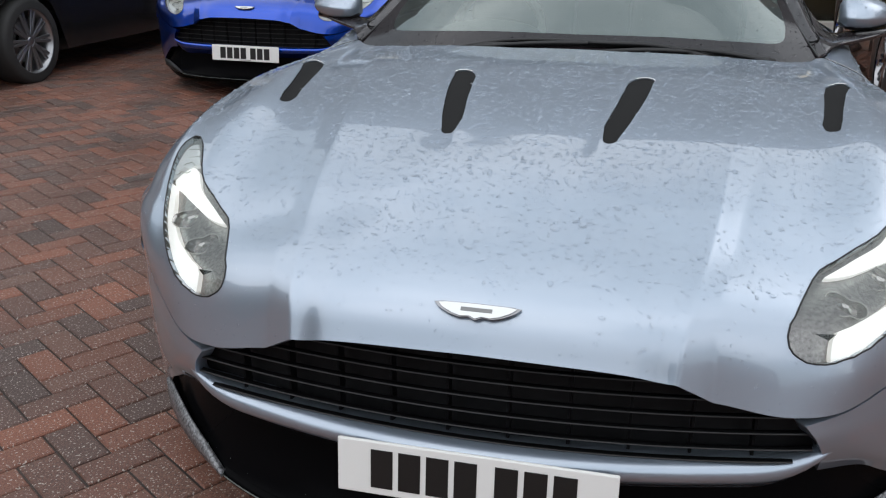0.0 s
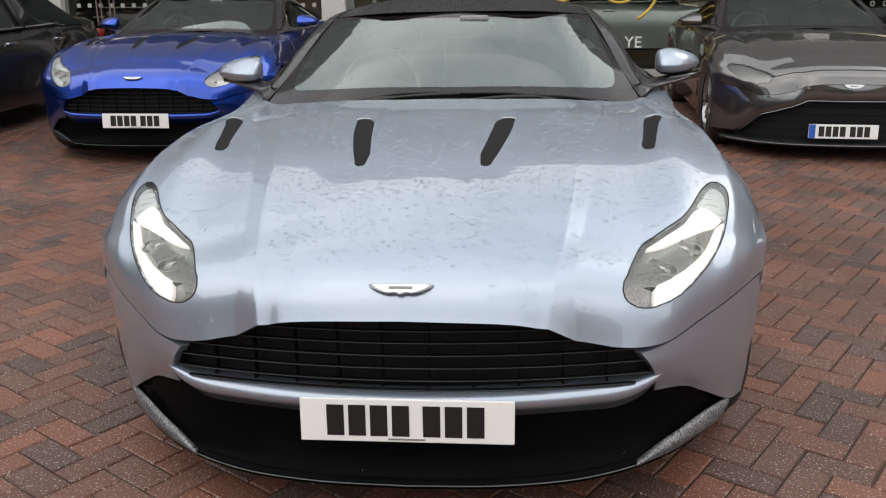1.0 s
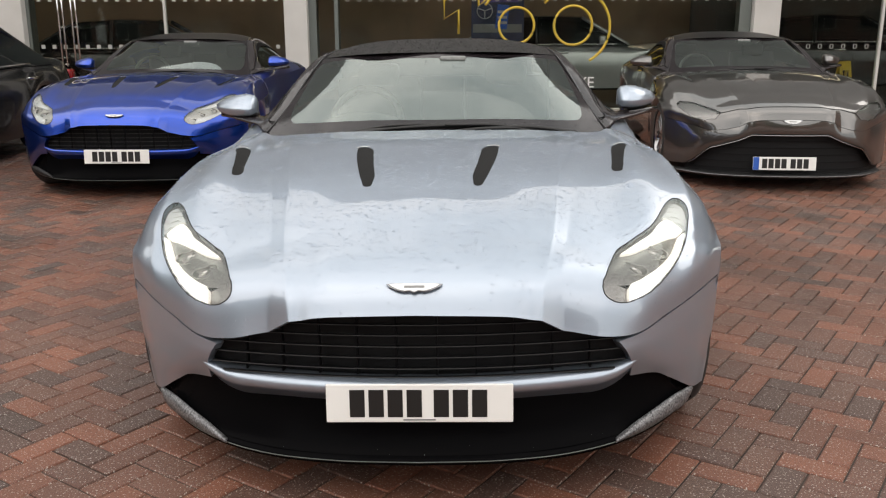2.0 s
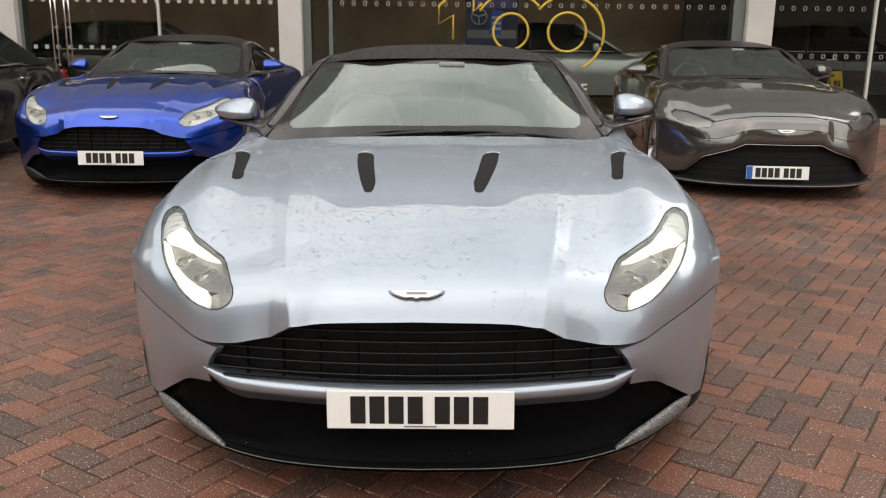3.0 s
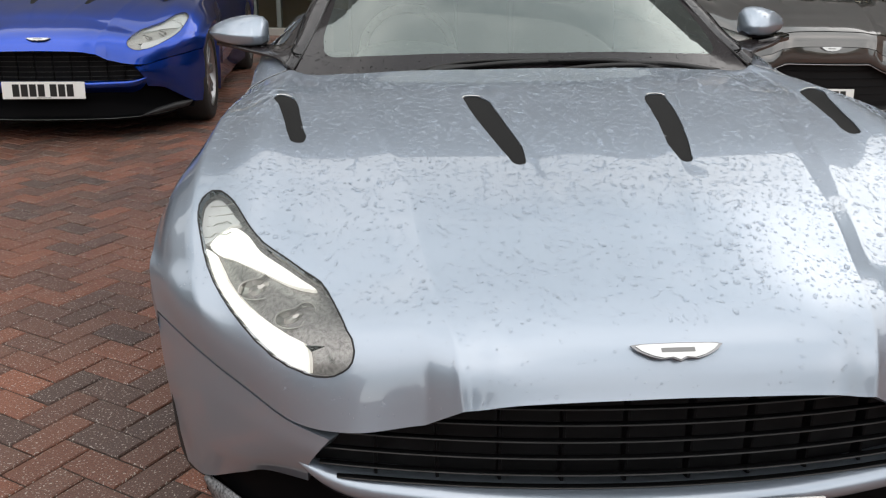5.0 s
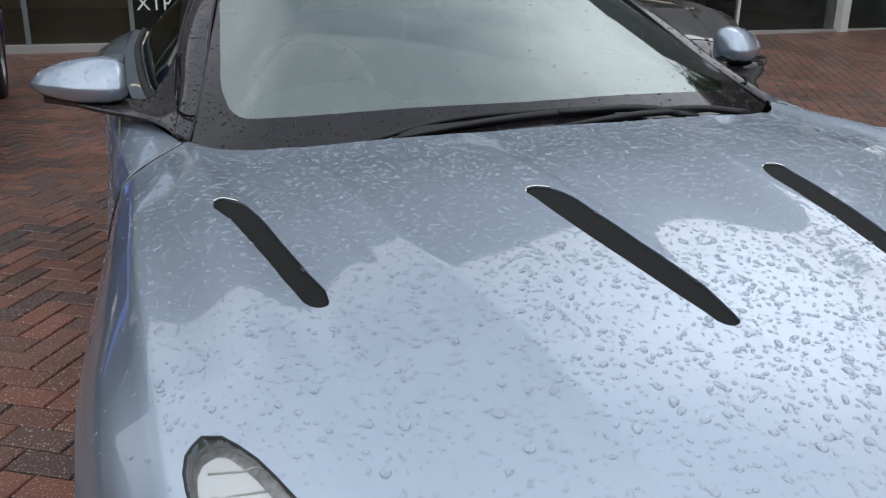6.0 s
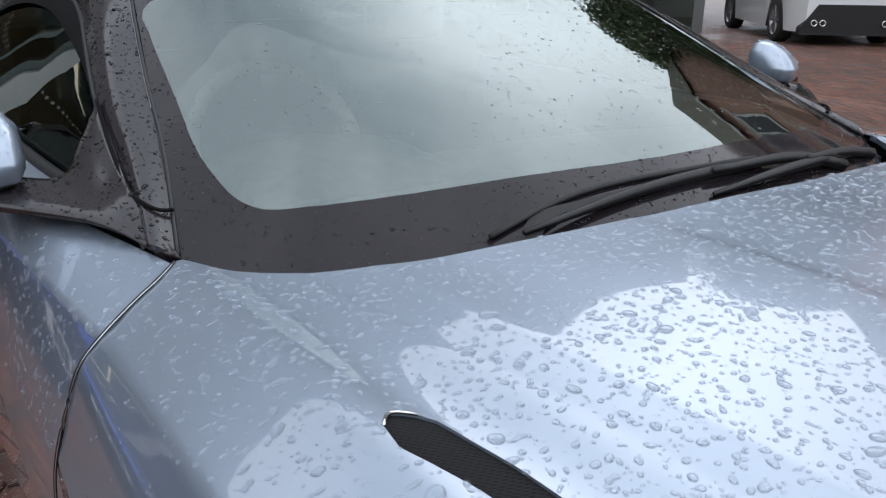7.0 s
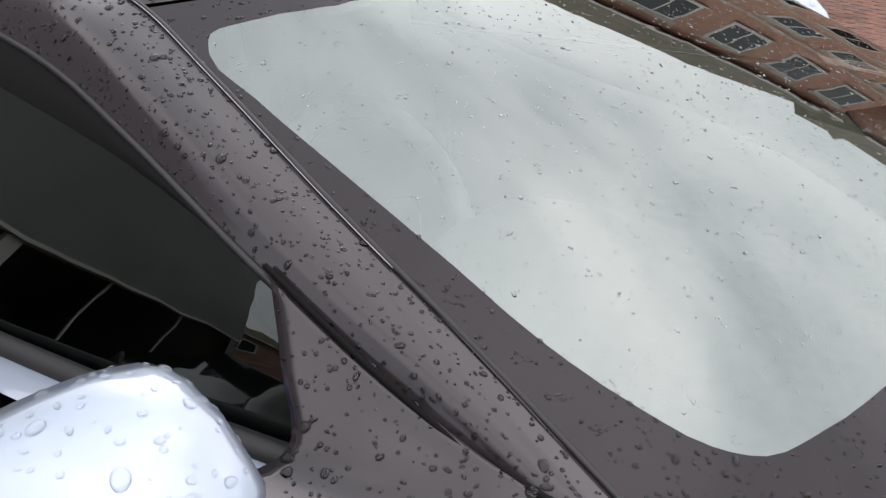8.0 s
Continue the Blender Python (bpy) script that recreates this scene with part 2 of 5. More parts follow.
mirror_mat = material("mirror_glass", (0.8, 0.8, 0.8), 0.02, 1.0)
lamp_glow = material("lamp_glow", (0.9, 0.9, 0.9), 0.3, 0.0, 0.0, Emission_Color=(1.0, 0.97, 0.88, 1), Emission_Strength=0.55)
lamp_white = material("lamp_white", (0.85, 0.85, 0.85), 0.25, 0.2)
lamp_lens = material("lamp_lens", (0.52, 0.50, 0.48), 0.10, 0.55)
lamp_silver = tint(material("lamp_silver", (0.4, 0.39, 0.38), 0.28, 0.6), 150, (0.22, 0.21, 0.21), (0.44, 0.42, 0.41), 3)
lamp_glass = thin_glass("lamp_cover", (0.92, 0.92, 0.92), 1.5)
side_glass = thin_glass("side_glass", (0.16, 0.205, 0.20), 1.72)
leather_pale = tint(material("pale_leather", (0.4, 0.4, 0.39), 0.5), 30, (0.62, 0.62, 0.60), (0.74, 0.74, 0.72))
dash_grey = tint(material("dash_leather", (0.09, 0.09, 0.09), 0.6), 60, (0.17, 0.175, 0.17), (0.24, 0.245, 0.24), bump=0.0006)
leather_dark = material("dark_leather", (0.03, 0.03, 0.03), 0.5)
dark_glass = material("tinted_glass", (0.012, 0.014, 0.014), 0.03)
paint_dark = material("dark_grey_paint", (0.052, 0.047, 0.044), 0.30, 0.6, 1.0, Coat_IOR=2.1)
paint_black = material("black_paint", (0.010, 0.010, 0.011), 0.2, 0.0, 0.4)
paint_white = material("white_paint", (0.72, 0.73, 0.73), 0.25, 0.0, 1.0)
paint_pale = material("pale_silver_paint", (0.45, 0.46, 0.46), 0.3, 0.6, 1.0)
tail_red = material("tail_lamp_red", (0.25, 0.01, 0.01), 0.15, 0.0, 0.5)
bed_mat = tint(material("jointing_sand", (0.03, 0.025, 0.02), 0.6), 3.0, (0.022, 0.016, 0.013), (0.05, 0.034, 0.026), bump=0.002)
far_paving = tint(material("far_paving", (0.12, 0.06, 0.045), 0.5), 4.0, (0.09, 0.048, 0.036), (0.16, 0.07, 0.048), bump=0.003, rough=(0.35, 0.6))
column_white = tint(material("column_white", (0.6, 0.6, 0.58), 0.5), 1.5, (0.52, 0.51, 0.49), (0.62, 0.61, 0.59))
poster_blue = tint(material("poster_blue", (0.02, 0.03, 0.08), 0.35), 3.0, (0.008, 0.010, 0.03), (0.03, 0.045, 0.12))
poster_purple = tint(material("poster_purple", (0.10, 0.06, 0.30), 0.4), 4.0, (0.06, 0.04, 0.22), (0.20, 0.14, 0.42))
picture_white = material("picture_white", (0.42, 0.42, 0.46), 0.5)
frame_grey = material("frame_grey", (0.16, 0.18, 0.17), 0.4, 0.3)
cladding = tint(material("grey_cladding", (0.18, 0.185, 0.185), 0.5), 0.8, (0.16, 0.165, 0.165), (0.20, 0.205, 0.205))
kerb_mat = tint(material("pale_stone", (0.3, 0.29, 0.27), 0.5), 2.0, (0.26, 0.25, 0.23), (0.36, 0.34, 0.31), bump=0.002)
tile_floor = tint(material("showroom_tiles", (0.2, 0.18, 0.16), 0.12), 0.7, (0.045, 0.042, 0.036), (0.07, 0.064, 0.055))
wood_wall = tint(material("brown_panel", (0.07, 0.045, 0.03), 0.5), 1.2, (0.25, 0.19, 0.14), (0.38, 0.29, 0.21))
pane_glass = thin_glass("showroom_glass", (0.84, 0.86, 0.84), 1.25)
dot_white = material("white_vinyl", (0.40, 0.40, 0.38), 0.5)
letter_white = material("letter_white", (0.78, 0.78, 0.77), 0.5)
sign_yellow = material("yellow_vinyl", (0.60, 0.42, 0.05), 0.45)
fill_warm = material("ceiling_lamp", (0.9, 0.85, 0.75), 0.5, 0.0, 0.0, Emission_Color=(1.0, 0.82, 0.6, 1), Emission_Strength=1.5)
band_stone = tint(material("band_stone", (0.4, 0.37, 0.32), 0.6), 2.0, (0.34, 0.31, 0.26), (0.46, 0.43, 0.37))
house_brick = tint(material("house_brick", (0.24, 0.10, 0.07), 0.8), 2.5, (0.34, 0.18, 0.13), (0.47, 0.27, 0.20), bump=0.004)
roof_tile = tint(material("roof_tiles", (0.06, 0.055, 0.05), 0.7), 2.5, (0.045, 0.055, 0.030), (0.17, 0.12, 0.075), bump=0.01)
bark = tint(material("bark", (0.06, 0.045, 0.03), 0.9), 6, (0.04, 0.03, 0.02), (0.09, 0.07, 0.05), bump=0.01)
leaf = tint(material("leaves", (0.05, 0.08, 0.03), 0.6), 1.2, (0.05, 0.085, 0.03), (0.12, 0.15, 0.06))


def brick_material(name, island):
    """Wet clay pavers: each its own red or brown, gritty, with damp patches."""
    m = material(name, (0.2, 0.08, 0.05), 0.4)
    n, l = m.node_tree.nodes, m.node_tree.links
    b = n["Principled BSDF"]
    if island:
        src = n.new("ShaderNodeNewGeometry").outputs["Random Per Island"]
    else:
        src = n.new("ShaderNodeObjectInfo").outputs["Random"]
    ramp = n.new("ShaderNodeValToRGB")
    ramp.color_ramp.interpolation = "LINEAR"
    tones = ((0.0, (0.074, 0.046, 0.038)), (0.30, (0.118, 0.056, 0.040)), (0.55, (0.155, 0.063, 0.040)), (0.8, (0.198, 0.075, 0.045)), (1.0, (0.105, 0.060, 0.046)))
    for i, (at, c) in enumerate(tones):
        e = ramp.color_ramp.elements[0] if i == 0 else ramp.color_ramp.elements[1] if i == 1 else ramp.color_ramp.elements.new(at)
        e.position, e.color = at, (*c, 1)
    l.new(src, ramp.inputs["Fac"])
    geo = n.new("ShaderNodeNewGeometry")
    grit, damp = n.new("ShaderNodeTexNoise"), n.new("ShaderNodeTexNoise")
    grit.inputs["Scale"].default_value, grit.inputs["Detail"].default_value = 260, 3
    damp.inputs["Scale"].default_value, damp.inputs["Detail"].default_value = 1.3, 5
    for t in (grit, damp):
        l.new(geo.outputs["Position"], t.inputs["Vector"])
    spots = n.new("ShaderNodeMapRange")
    spots.inputs["From Min"].default_value, spots.inputs["From Max"].default_value = 0.3, 0.75
    spots.inputs["To Min"].default_value, spots.inputs["To Max"].default_value = 0.50, 1.62
    l.new(grit.outputs["Fac"], spots.inputs["Value"])
    wet = n.new("ShaderNodeMapRange")
    wet.inputs["From Min"].default_value, wet.inputs["From Max"].default_value = 0.35, 0.65
    wet.inputs["To Min"].default_value, wet.inputs["To Max"].default_value = 0.80, 1.15
    l.new(damp.outputs["Fac"], wet.inputs["Value"])
    mul = n.new("ShaderNodeMath")
    mul.operation = "MULTIPLY"
    l.new(spots.outputs["Result"], mul.inputs[0]), l.new(wet.outputs["Result"], mul.inputs[1])
    sc = n.new("ShaderNodeVectorMath")
    sc.operation = "SCALE"
    l.new(ramp.outputs["Color"], sc.inputs[0]), l.new(mul.outputs["Value"], sc.inputs["Scale"])
    # pale flecks: the glints of wet paving, painted into the colour
    fleck, keep, pale = n.new("ShaderNodeTexNoise"), n.new("ShaderNodeMapRange"), n.new("ShaderNodeMix")
    fleck.inputs["Scale"].default_value, fleck.inputs["Detail"].default_value = 150, 1
    keep.inputs["From Min"].default_value, keep.inputs["From Max"].default_value = 0.63, 0.70
    pale.data_type = "RGBA"
    pale.inputs["B"].default_value = (0.46, 0.42, 0.38, 1)
    l.new(geo.outputs["Position"], fleck.inputs["Vector"]), l.new(fleck.outputs["Fac"], keep.inputs["Value"])
    l.new(keep.outputs["Result"], pale.inputs["Factor"]), l.new(sc.outputs["Vector"], pale.inputs["A"])
    l.new(pale.outputs["Result"], b.inputs["Base Color"])
    ro = n.new("ShaderNodeMapRange")
    ro.inputs["From Min"].default_value, ro.inputs["From Max"].default_value = 0.35, 0.65
    ro.inputs["To Min"].default_value, ro.inputs["To Max"].default_value = 0.34, 0.60
    l.new(damp.outputs["Fac"], ro.inputs["Value"]), l.new(ro.outputs["Result"], b.inputs["Roughness"])
    bp = n.new("ShaderNodeBump")
    bp.inputs["Strength"].default_value, bp.inputs["Distance"].default_value = 0.8, 0.0020
    l.new(grit.outputs["Fac"], bp.inputs["Height"]), l.new(bp.outputs["Normal"], b.inputs["Normal"])
    return m


brick_mat, brick_rest = brick_material("paver", False), brick_material("paver_far", True)

# ---------------------------------------------------------------- car body lines (half a car, nose at y = 0)
ALONG = [0.0, 0.06, 0.29, 0.58, 1.04, 1.6]
L_MID = [(0, 0.004, 0.603), (0, 0.034, 0.661), (0, 0.30, 0.790), (0, 0.575, 0.863), (0, 1.04, 0.929), (0, 1.43, 0.943)]
L_VENT = [(0.18, 0.006, 0.600), (0.18, 0.035, 0.658), (0.175, 0.30, 0.788), (0.175, 0.575, 0.860), (0.24, 1.04, 0.927), (0.32, 1.435, 0.939)]
L_CREASE = [(0.35, 0.025, 0.580), (0.355, 0.050, 0.640), (0.40, 0.28, 0.758), (0.44, 0.575, 0.850), (0.53, 1.04, 0.912), (0.585, 1.495, 0.923)]
L_VALLEY = [(0.414, 0.055, 0.540), (0.411, 0.076, 0.626), (0.445, 0.29, 0.746), (0.500, 0.58, 0.838), (0.590, 1.04, 0.902), (0.654, 1.545, 0.913)]
L_INNER = [(0.54, 0.088, 0.510), (0.545, 0.115, 0.592), (0.59, 0.29, 0.712), (0.63, 0.60, 0.825), (0.69, 1.04, 0.890), (0.725, 1.625, 0.908)]
L_CREST = [(0.64, 0.143, 0.503), (0.66, 0.167, 0.567), (0.72, 0.36, 0.715), (0.745, 0.62, 0.829), (0.770, 1.04, 0.900), (0.775, 1.67, 0.912)]
L_OUTER = [(0.74, 0.238, 0.528), (0.763, 0.265, 0.582), (0.822, 0.44, 0.702), (0.850, 0.63, 0.800), (0.865, 1.04, 0.872), (0.845, 1.614, 0.890)]
L_SIDE = [(0.848, 0.362, 0.549), (0.872, 0.387, 0.60), (0.919, 0.52, 0.687), (0.941, 0.70, 0.768), (0.937, 1.06, 0.812), (0.908, 1.590, 0.848)]
L_EDGE = [(0.960, 0.514, 0.569), (0.973, 0.54, 0.613), (0.986, 0.64, 0.672), (0.992, 0.80, 0.715), (0.984, 1.1, 0.722), (0.949, 1.590, 0.735)]
L_FOLD = [(0.800, 0.304, 0.539), (0.823, 0.328, 0.594), (0.868, 0.475, 0.702), (0.890, 0.655, 0.796), (0.898, 1.05, 0.865), (0.886, 1.590, 0.870)]
BONNET = [L_MID, L_VENT, L_CREASE, L_VALLEY, L_INNER, L_CREST, L_OUTER, L_FOLD, L_SIDE, L_EDGE]
ACROSS = [0.0, 0.18, 0.36, 0.425, 0.56, 0.67, 0.78, 0.835, 0.88, 0.98]
# the raised middle panel has crisp upper and lower edges
for at, low, high, w in ((8, 7, 8, 0.25), (7, 6, 7, 0.80), (4, 3, 4, 0.12), (3, 2, 3, 0.75), (3, 2, 3, 0.28), (2, 1, 2, 0.92)):
    BONNET.insert(at, [tuple(a + (b - a) * w for a, b in zip(p, q)) for p, q in zip(BONNET[low], BONNET[high])])
    ACROSS.insert(at, ACROSS[low] + (ACROSS[high] - ACROSS[low]) * w)

# the middle of the bonnet lies a little lower, inside a soft step that runs beside the inner vents
for shift, drop, at in ((0.011, 0.0007, 0.150), (-0.011, -0.0007, 0.122)):
    step = []
    for p, q, x, a in zip(L_MID, L_VENT, (0.09, 0.09, 0.115, 0.152, 0.188, 0.22), (0.0, 0.1, 0.5, 1.0, 1.0, 0.6)):
        w = (x + shift) / q[0]
        step.append((x + shift, p[1] + (q[1] - p[1]) * w, p[2] + (q[2] - p[2]) * w + drop * a))
    BONNET.insert(1, step)
    ACROSS.insert(1, at)

AXLES = (0.86, 3.665)


def bonnet_points(nu=201, nv=71):
    # finer across the soft step and the crease
    u = np.linspace(0, 0.98, 600)
    dense = 1 + 2.2 * np.exp(-(((u - 0.136) / 0.022) ** 4)) + 1.2 * np.exp(-(((u - 0.385) / 0.05) ** 4))
    total = np.concatenate([[0], np.cumsum((dense[1:] + dense[:-1]) / 2)])
    half = np.interp(np.linspace(0, total[-1], nu // 2 + 1), total, u)
    p = surface(BONNET, ACROSS, ALONG, nu, nv, True, u_at=np.concatenate([-half[:0:-1], half]), v_at=1.6 * np.linspace(0, 1, nv) ** 1.35)
    # one sweep for the rear edge along the windscreen
    x = np.abs(p[:, -1, 0])
    shift = np.where(x < 0.775, np.minimum(1.43 + 0.09 * x**2 + 0.95 * x**6, 1.672) - p[:, -1, 1], 0.0)
    p[:, :, 1] += shift[:, None] * np.clip(np.linspace(0, 1, nv) * 4 - 3, 0, 1) ** 2
    return p


def screen_points(nu=41, nv=25):
    base = [(0, 1.42, 0.881), (0.32, 1.45, 0.881), (0.60, 1.545, 0.885), (0.765, 1.685, 0.903)]
    middle = [(0, 1.83, 1.086), (0.30, 1.85, 1.082), (0.54, 1.92, 1.069), (0.681, 2.02, 1.054)]
    top = [(0, 2.20, 1.238), (0.28, 2.215, 1.235), (0.48, 2.26, 1.224), (0.602, 2.36, 1.208)]
    lines = [[base[i], middle[i], top[i]] for i in range(4)]
    return surface(lines, [0, 0.32, 0.6, 0.765], [0, 0.5, 1.0], nu, nv, True)


# ---------------------------------------------------------------- outlines on the body, seen from above (half a car)
LAMP = [(0.844, 0.622), (0.808, 0.588), (0.781, 0.540), (0.752, 0.477), (0.713, 0.411), (0.664, 0.360), (0.626, 0.320), (0.595, 0.289),
        (0.570, 0.235), (0.545, 0.168), (0.532, 0.136), (0.536, 0.127), (0.551, 0.126), (0.583, 0.135), (0.617, 0.152), (0.680, 0.200),
        (0.742, 0.277), (0.790, 0.355), (0.829, 0.438), (0.855, 0.520), (0.866, 0.573), (0.862, 0.610)]
LAMP_BROW = [(0.832, 0.492), (0.788, 0.500), (0.757, 0.470), (0.718, 0.406), (0.666, 0.352), (0.628, 0.314), (0.604, 0.290), (0.640, 0.306),
             (0.698, 0.350), (0.748, 0.396), (0.784, 0.434), (0.818, 0.468)]
LAMP_ARM = [(0.846, 0.492), (0.830, 0.448), (0.806, 0.396), (0.772, 0.330), (0.730, 0.270), (0.680, 0.210), (0.635, 0.172), (0.612, 0.158), (0.614, 0.182),
            (0.652, 0.220), (0.706, 0.276), (0.752, 0.338), (0.782, 0.388), (0.806, 0.438), (0.824, 0.472)]
LAMP_TAIL = [(0.848, 0.600), (0.832, 0.602), (0.806, 0.572), (0.784, 0.528), (0.770, 0.500), (0.790, 0.506), (0.846, 0.500), (0.856, 0.556)]
VENT_INNER = [(0.262, 1.036), (0.250, 1.042), (0.228, 1.036), (0.208, 1.005), (0.195, 0.917), (0.183, 0.800), (0.167, 0.590), (0.170, 0.574), (0.180, 0.568),
              (0.192, 0.574), (0.203, 0.610), (0.230, 0.740), (0.252, 0.880), (0.262, 0.990)]
VENT_OUTER = [(0.762, 1.195), (0.745, 1.213), (0.722, 1.205), (0.704, 1.150), (0.684, 1.015), (0.666, 0.890), (0.656, 0.805), (0.660, 0.793), (0.672, 0.788),
              (0.684, 0.793), (0.696, 0.830), (0.716, 0.940), (0.744, 1.085)]
CLEAR = [(0.0, 1.592), (0.336, 1.620), (0.500, 1.652), (0.595, 1.687), (0.638, 1.712), (0.658, 1.745), (0.667, 1.80), (0.667, 1.88), (0.655, 1.964), (0.638, 2.09),
         (0.622, 2.20), (0.608, 2.268), (0.588, 2.285), (0.556, 2.268), (0.480, 2.214), (0.280, 2.160), (0.0, 2.140)]


def rounded(poly, n):
    """A smooth closed line through the points of an outline."""
    p = np.asarray(poly[-3:] + poly + poly[:3], float)
    k = np.concatenate([[0], np.cumsum(np.linalg.norm(np.diff(p, axis=0), axis=1))])
    at = np.concatenate([np.linspace(k[i], k[i + 1], n + 1)[:-1] for i in range(3, len(poly) + 3)])
    return [tuple(map(float, q)) for q in hermite(k, p, at)]


LAMP, VENT_INNER, VENT_OUTER = rounded(LAMP, 2), rounded(VENT_INNER, 3), rounded(VENT_OUTER, 3)


def inside(poly, x, y):
    hit = False
    for (ax, ay), (bx, by) in zip(poly, poly[1:] + poly[:1]):
        if (ay > y) != (by > y) and x < (bx - ax) * (y - ay) / (by - ay) + ax:
            hit = not hit
    return hit


def cut_out(bm, poly):
    """Cuts an outline into a sheet, straight down, and takes the piece out: it comes back as a mesh of its own."""
    xs, ys = [p[0] for p in poly], [p[1] for p in poly]
    lo, hi = (min(xs) - 0.001, min(ys) - 0.001), (max(xs) + 0.001, max(ys) + 0.001)
    near = []
    for f in bm.faces:
        fx, fy = [v.co.x for v in f.verts], [v.co.y for v in f.verts]
        if max(fx) > lo[0] and min(fx) < hi[0] and max(fy) > lo[1] and min(fy) < hi[1]:
            near.append(f)
    geom = list({g for f in near for g in (*f.verts, *f.edges, f)})
    for a, b in zip(poly, poly[1:] + poly[:1]):
        d = Vector((b[1] - a[1], a[0] - b[0], 0))
        if d.length > 1e-6:
            geom = bmesh.ops.bisect_plane(bm, geom=geom, plane_co=(*a, 0), plane_no=d.normalized(), dist=2e-5)["geom"]
    picked = [g for g in geom if isinstance(g, bmesh.types.BMFace) and inside(poly, *g.calc_center_median().xy)]
    piece, made = bmesh.new(), {}
    bm.normal_update()
    for f in picked:
        for v in f.verts:
            if v not in made:
                made[v] = piece.verts.new(v.co)
        piece.faces.new([made[v] for v in f.verts])
    piece.normal_update()
    bmesh.ops.delete(bm, geom=picked, context="FACES")
    return piece


def turned_up(bm, depth, lift=0.0):
    """Folds the rim of a sheet back by depth, after moving the sheet along its normals by lift."""
    bm.normal_update()
    if lift:
        for v, n in [(v, v.normal.copy()) for v in bm.verts]:
            v.co += n * lift
    rim = [e for e in bm.edges if len(e.link_faces) == 1]
    norm = {v: v.normal.copy() for e in rim for v in e.verts}
    for e in rim:
        e.smooth = False
    ext = bmesh.ops.extrude_edge_only(bm, edges=rim)["geom"]
    for g in ext:
        if isinstance(g, bmesh.types.BMVert):
            near = min(norm, key=lambda v: (v.co - g.co).length_squared)
            g.co -= norm[near] * depth
    bm.normal_update()
    return bm


def flip_x(poly):
    return [(-x, y) for x, y in poly][::-1]


def facing_up(bm):
    bm.normal_update()
    down = [f for f in bm.faces if f.normal.z < -0.05 or (abs(f.normal.z) <= 0.05 and f.normal.y > 0)]
    if len(down) * 2 > len(bm.faces):
        bmesh.ops.reverse_faces(bm, faces=bm.faces[:])
    bm.normal_update()
    return bm


def copy_sheet(bm, lift):
    other = bm.copy()
    other.normal_update()
    for v, n in [(v, v.normal.copy()) for v in other.verts]:
        v.co += n * lift
    return other


def lathe(profile, n=40, axis="x"):
    """Turns a profile of (along, radius) round the axis."""
    bm, rings = bmesh.new(), []
    for a, r in profile:
        rings.append([bm.verts.new((a, r * math.cos(w), r * math.sin(w))) for w in [2 * math.pi * k / n for k in range(n)]])
    for i in range(len(rings) - 1):
        for k in range(n):
            bm.faces.new((rings[i][k], rings[i][(k + 1) % n], rings[i + 1][(k + 1) % n], rings[i + 1][k]))
    bmesh.ops.recalc_face_normals(bm, faces=bm.faces[:])
    return bm


def add_wheel(car, x, y, side, radius=0.355, spokes=10, rim_mat=None):
    """A wheel with its tyre, rim and spokes; side is +1 or -1, the way that it faces."""
    hub = new("wheel")
    hub.parent = car
    hub.matrix_basis = pose(x, y, radius - 0.008)
    w = 0.125
    tyre = [(-w, 0.25), (-w, 0.30), (-w * 0.95, radius - 0.02), (-w * 0.75, radius - 0.003), (0, radius), (w * 0.75, radius - 0.003), (w * 0.95, radius - 0.02), (w, 0.30), (w, 0.25)]
    part("tyre", lathe(tyre), rubber, hub)
    part("rim", lathe([(side * 0.09, 0.255), (side * 0.122, 0.262), (side * 0.115, 0.245), (side * 0.02, 0.225), (-side * 0.10, 0.23)]), rim_mat or alloy, hub)
    part("brake_disc", lathe([(0.0, 0.06), (0.0, 0.19), (-side * 0.03, 0.19)], 32), steel, hub)
    part("hub_cap", lathe([(side * 0.095, 0.001), (side * 0.098, 0.028), (side * 0.08, 0.045), (side * 0.02, 0.055)], 20), rim_mat or alloy, hub)
    for k in range(spokes):
        a = 2 * math.pi * k / spokes
        bm = bmesh.new()
        for s in (-1, 1):
            m = Matrix.Rotation(a + s * 0.09, 4, "X") @ Matrix.Translation((side * 0.085, 0.145, 0))
            box(bm, (-0.012, -0.108, -0.011), (0.012, 0.11, 0.011), m, 0.004)
        part("spoke", bm, rim_mat or alloy, hub, smooth=False)
    return hub


def add_plate(car, m, groups, band=False, size=(0.52, 0.111)):
    """A number plate; its characters are plain bars."""
    w, h = size
    board = part("number_plate", cube((-w / 2, -0.004, -h / 2), (w / 2, 0.004, h / 2), 0.003), plate_white, car, "white number plate with black bars", False)
    board.matrix_basis = m
    x = -w / 2 + (0.075 if band else 0.066)
    for count in groups:
        for c in range(count):
            part("character", cube((x, -0.0055, -0.0395), (x + 0.042, -0.004, 0.0395)), plate_black, board, smooth=False)
            x += 0.053
        x += 0.022
    if band:
        part("blue_band", cube((-w / 2 + 0.002, -0.0052, -h / 2 + 0.002), (-w / 2 + 0.05, -0.004, h / 2 - 0.002)), plate_blue, board, smooth=False)
    else:
        part("small_print", cube((-0.045, -0.0052, -h / 2 + 0.006), (0.045, -0.004, -h / 2 + 0.010)), grey_print, board, smooth=False)
    return board


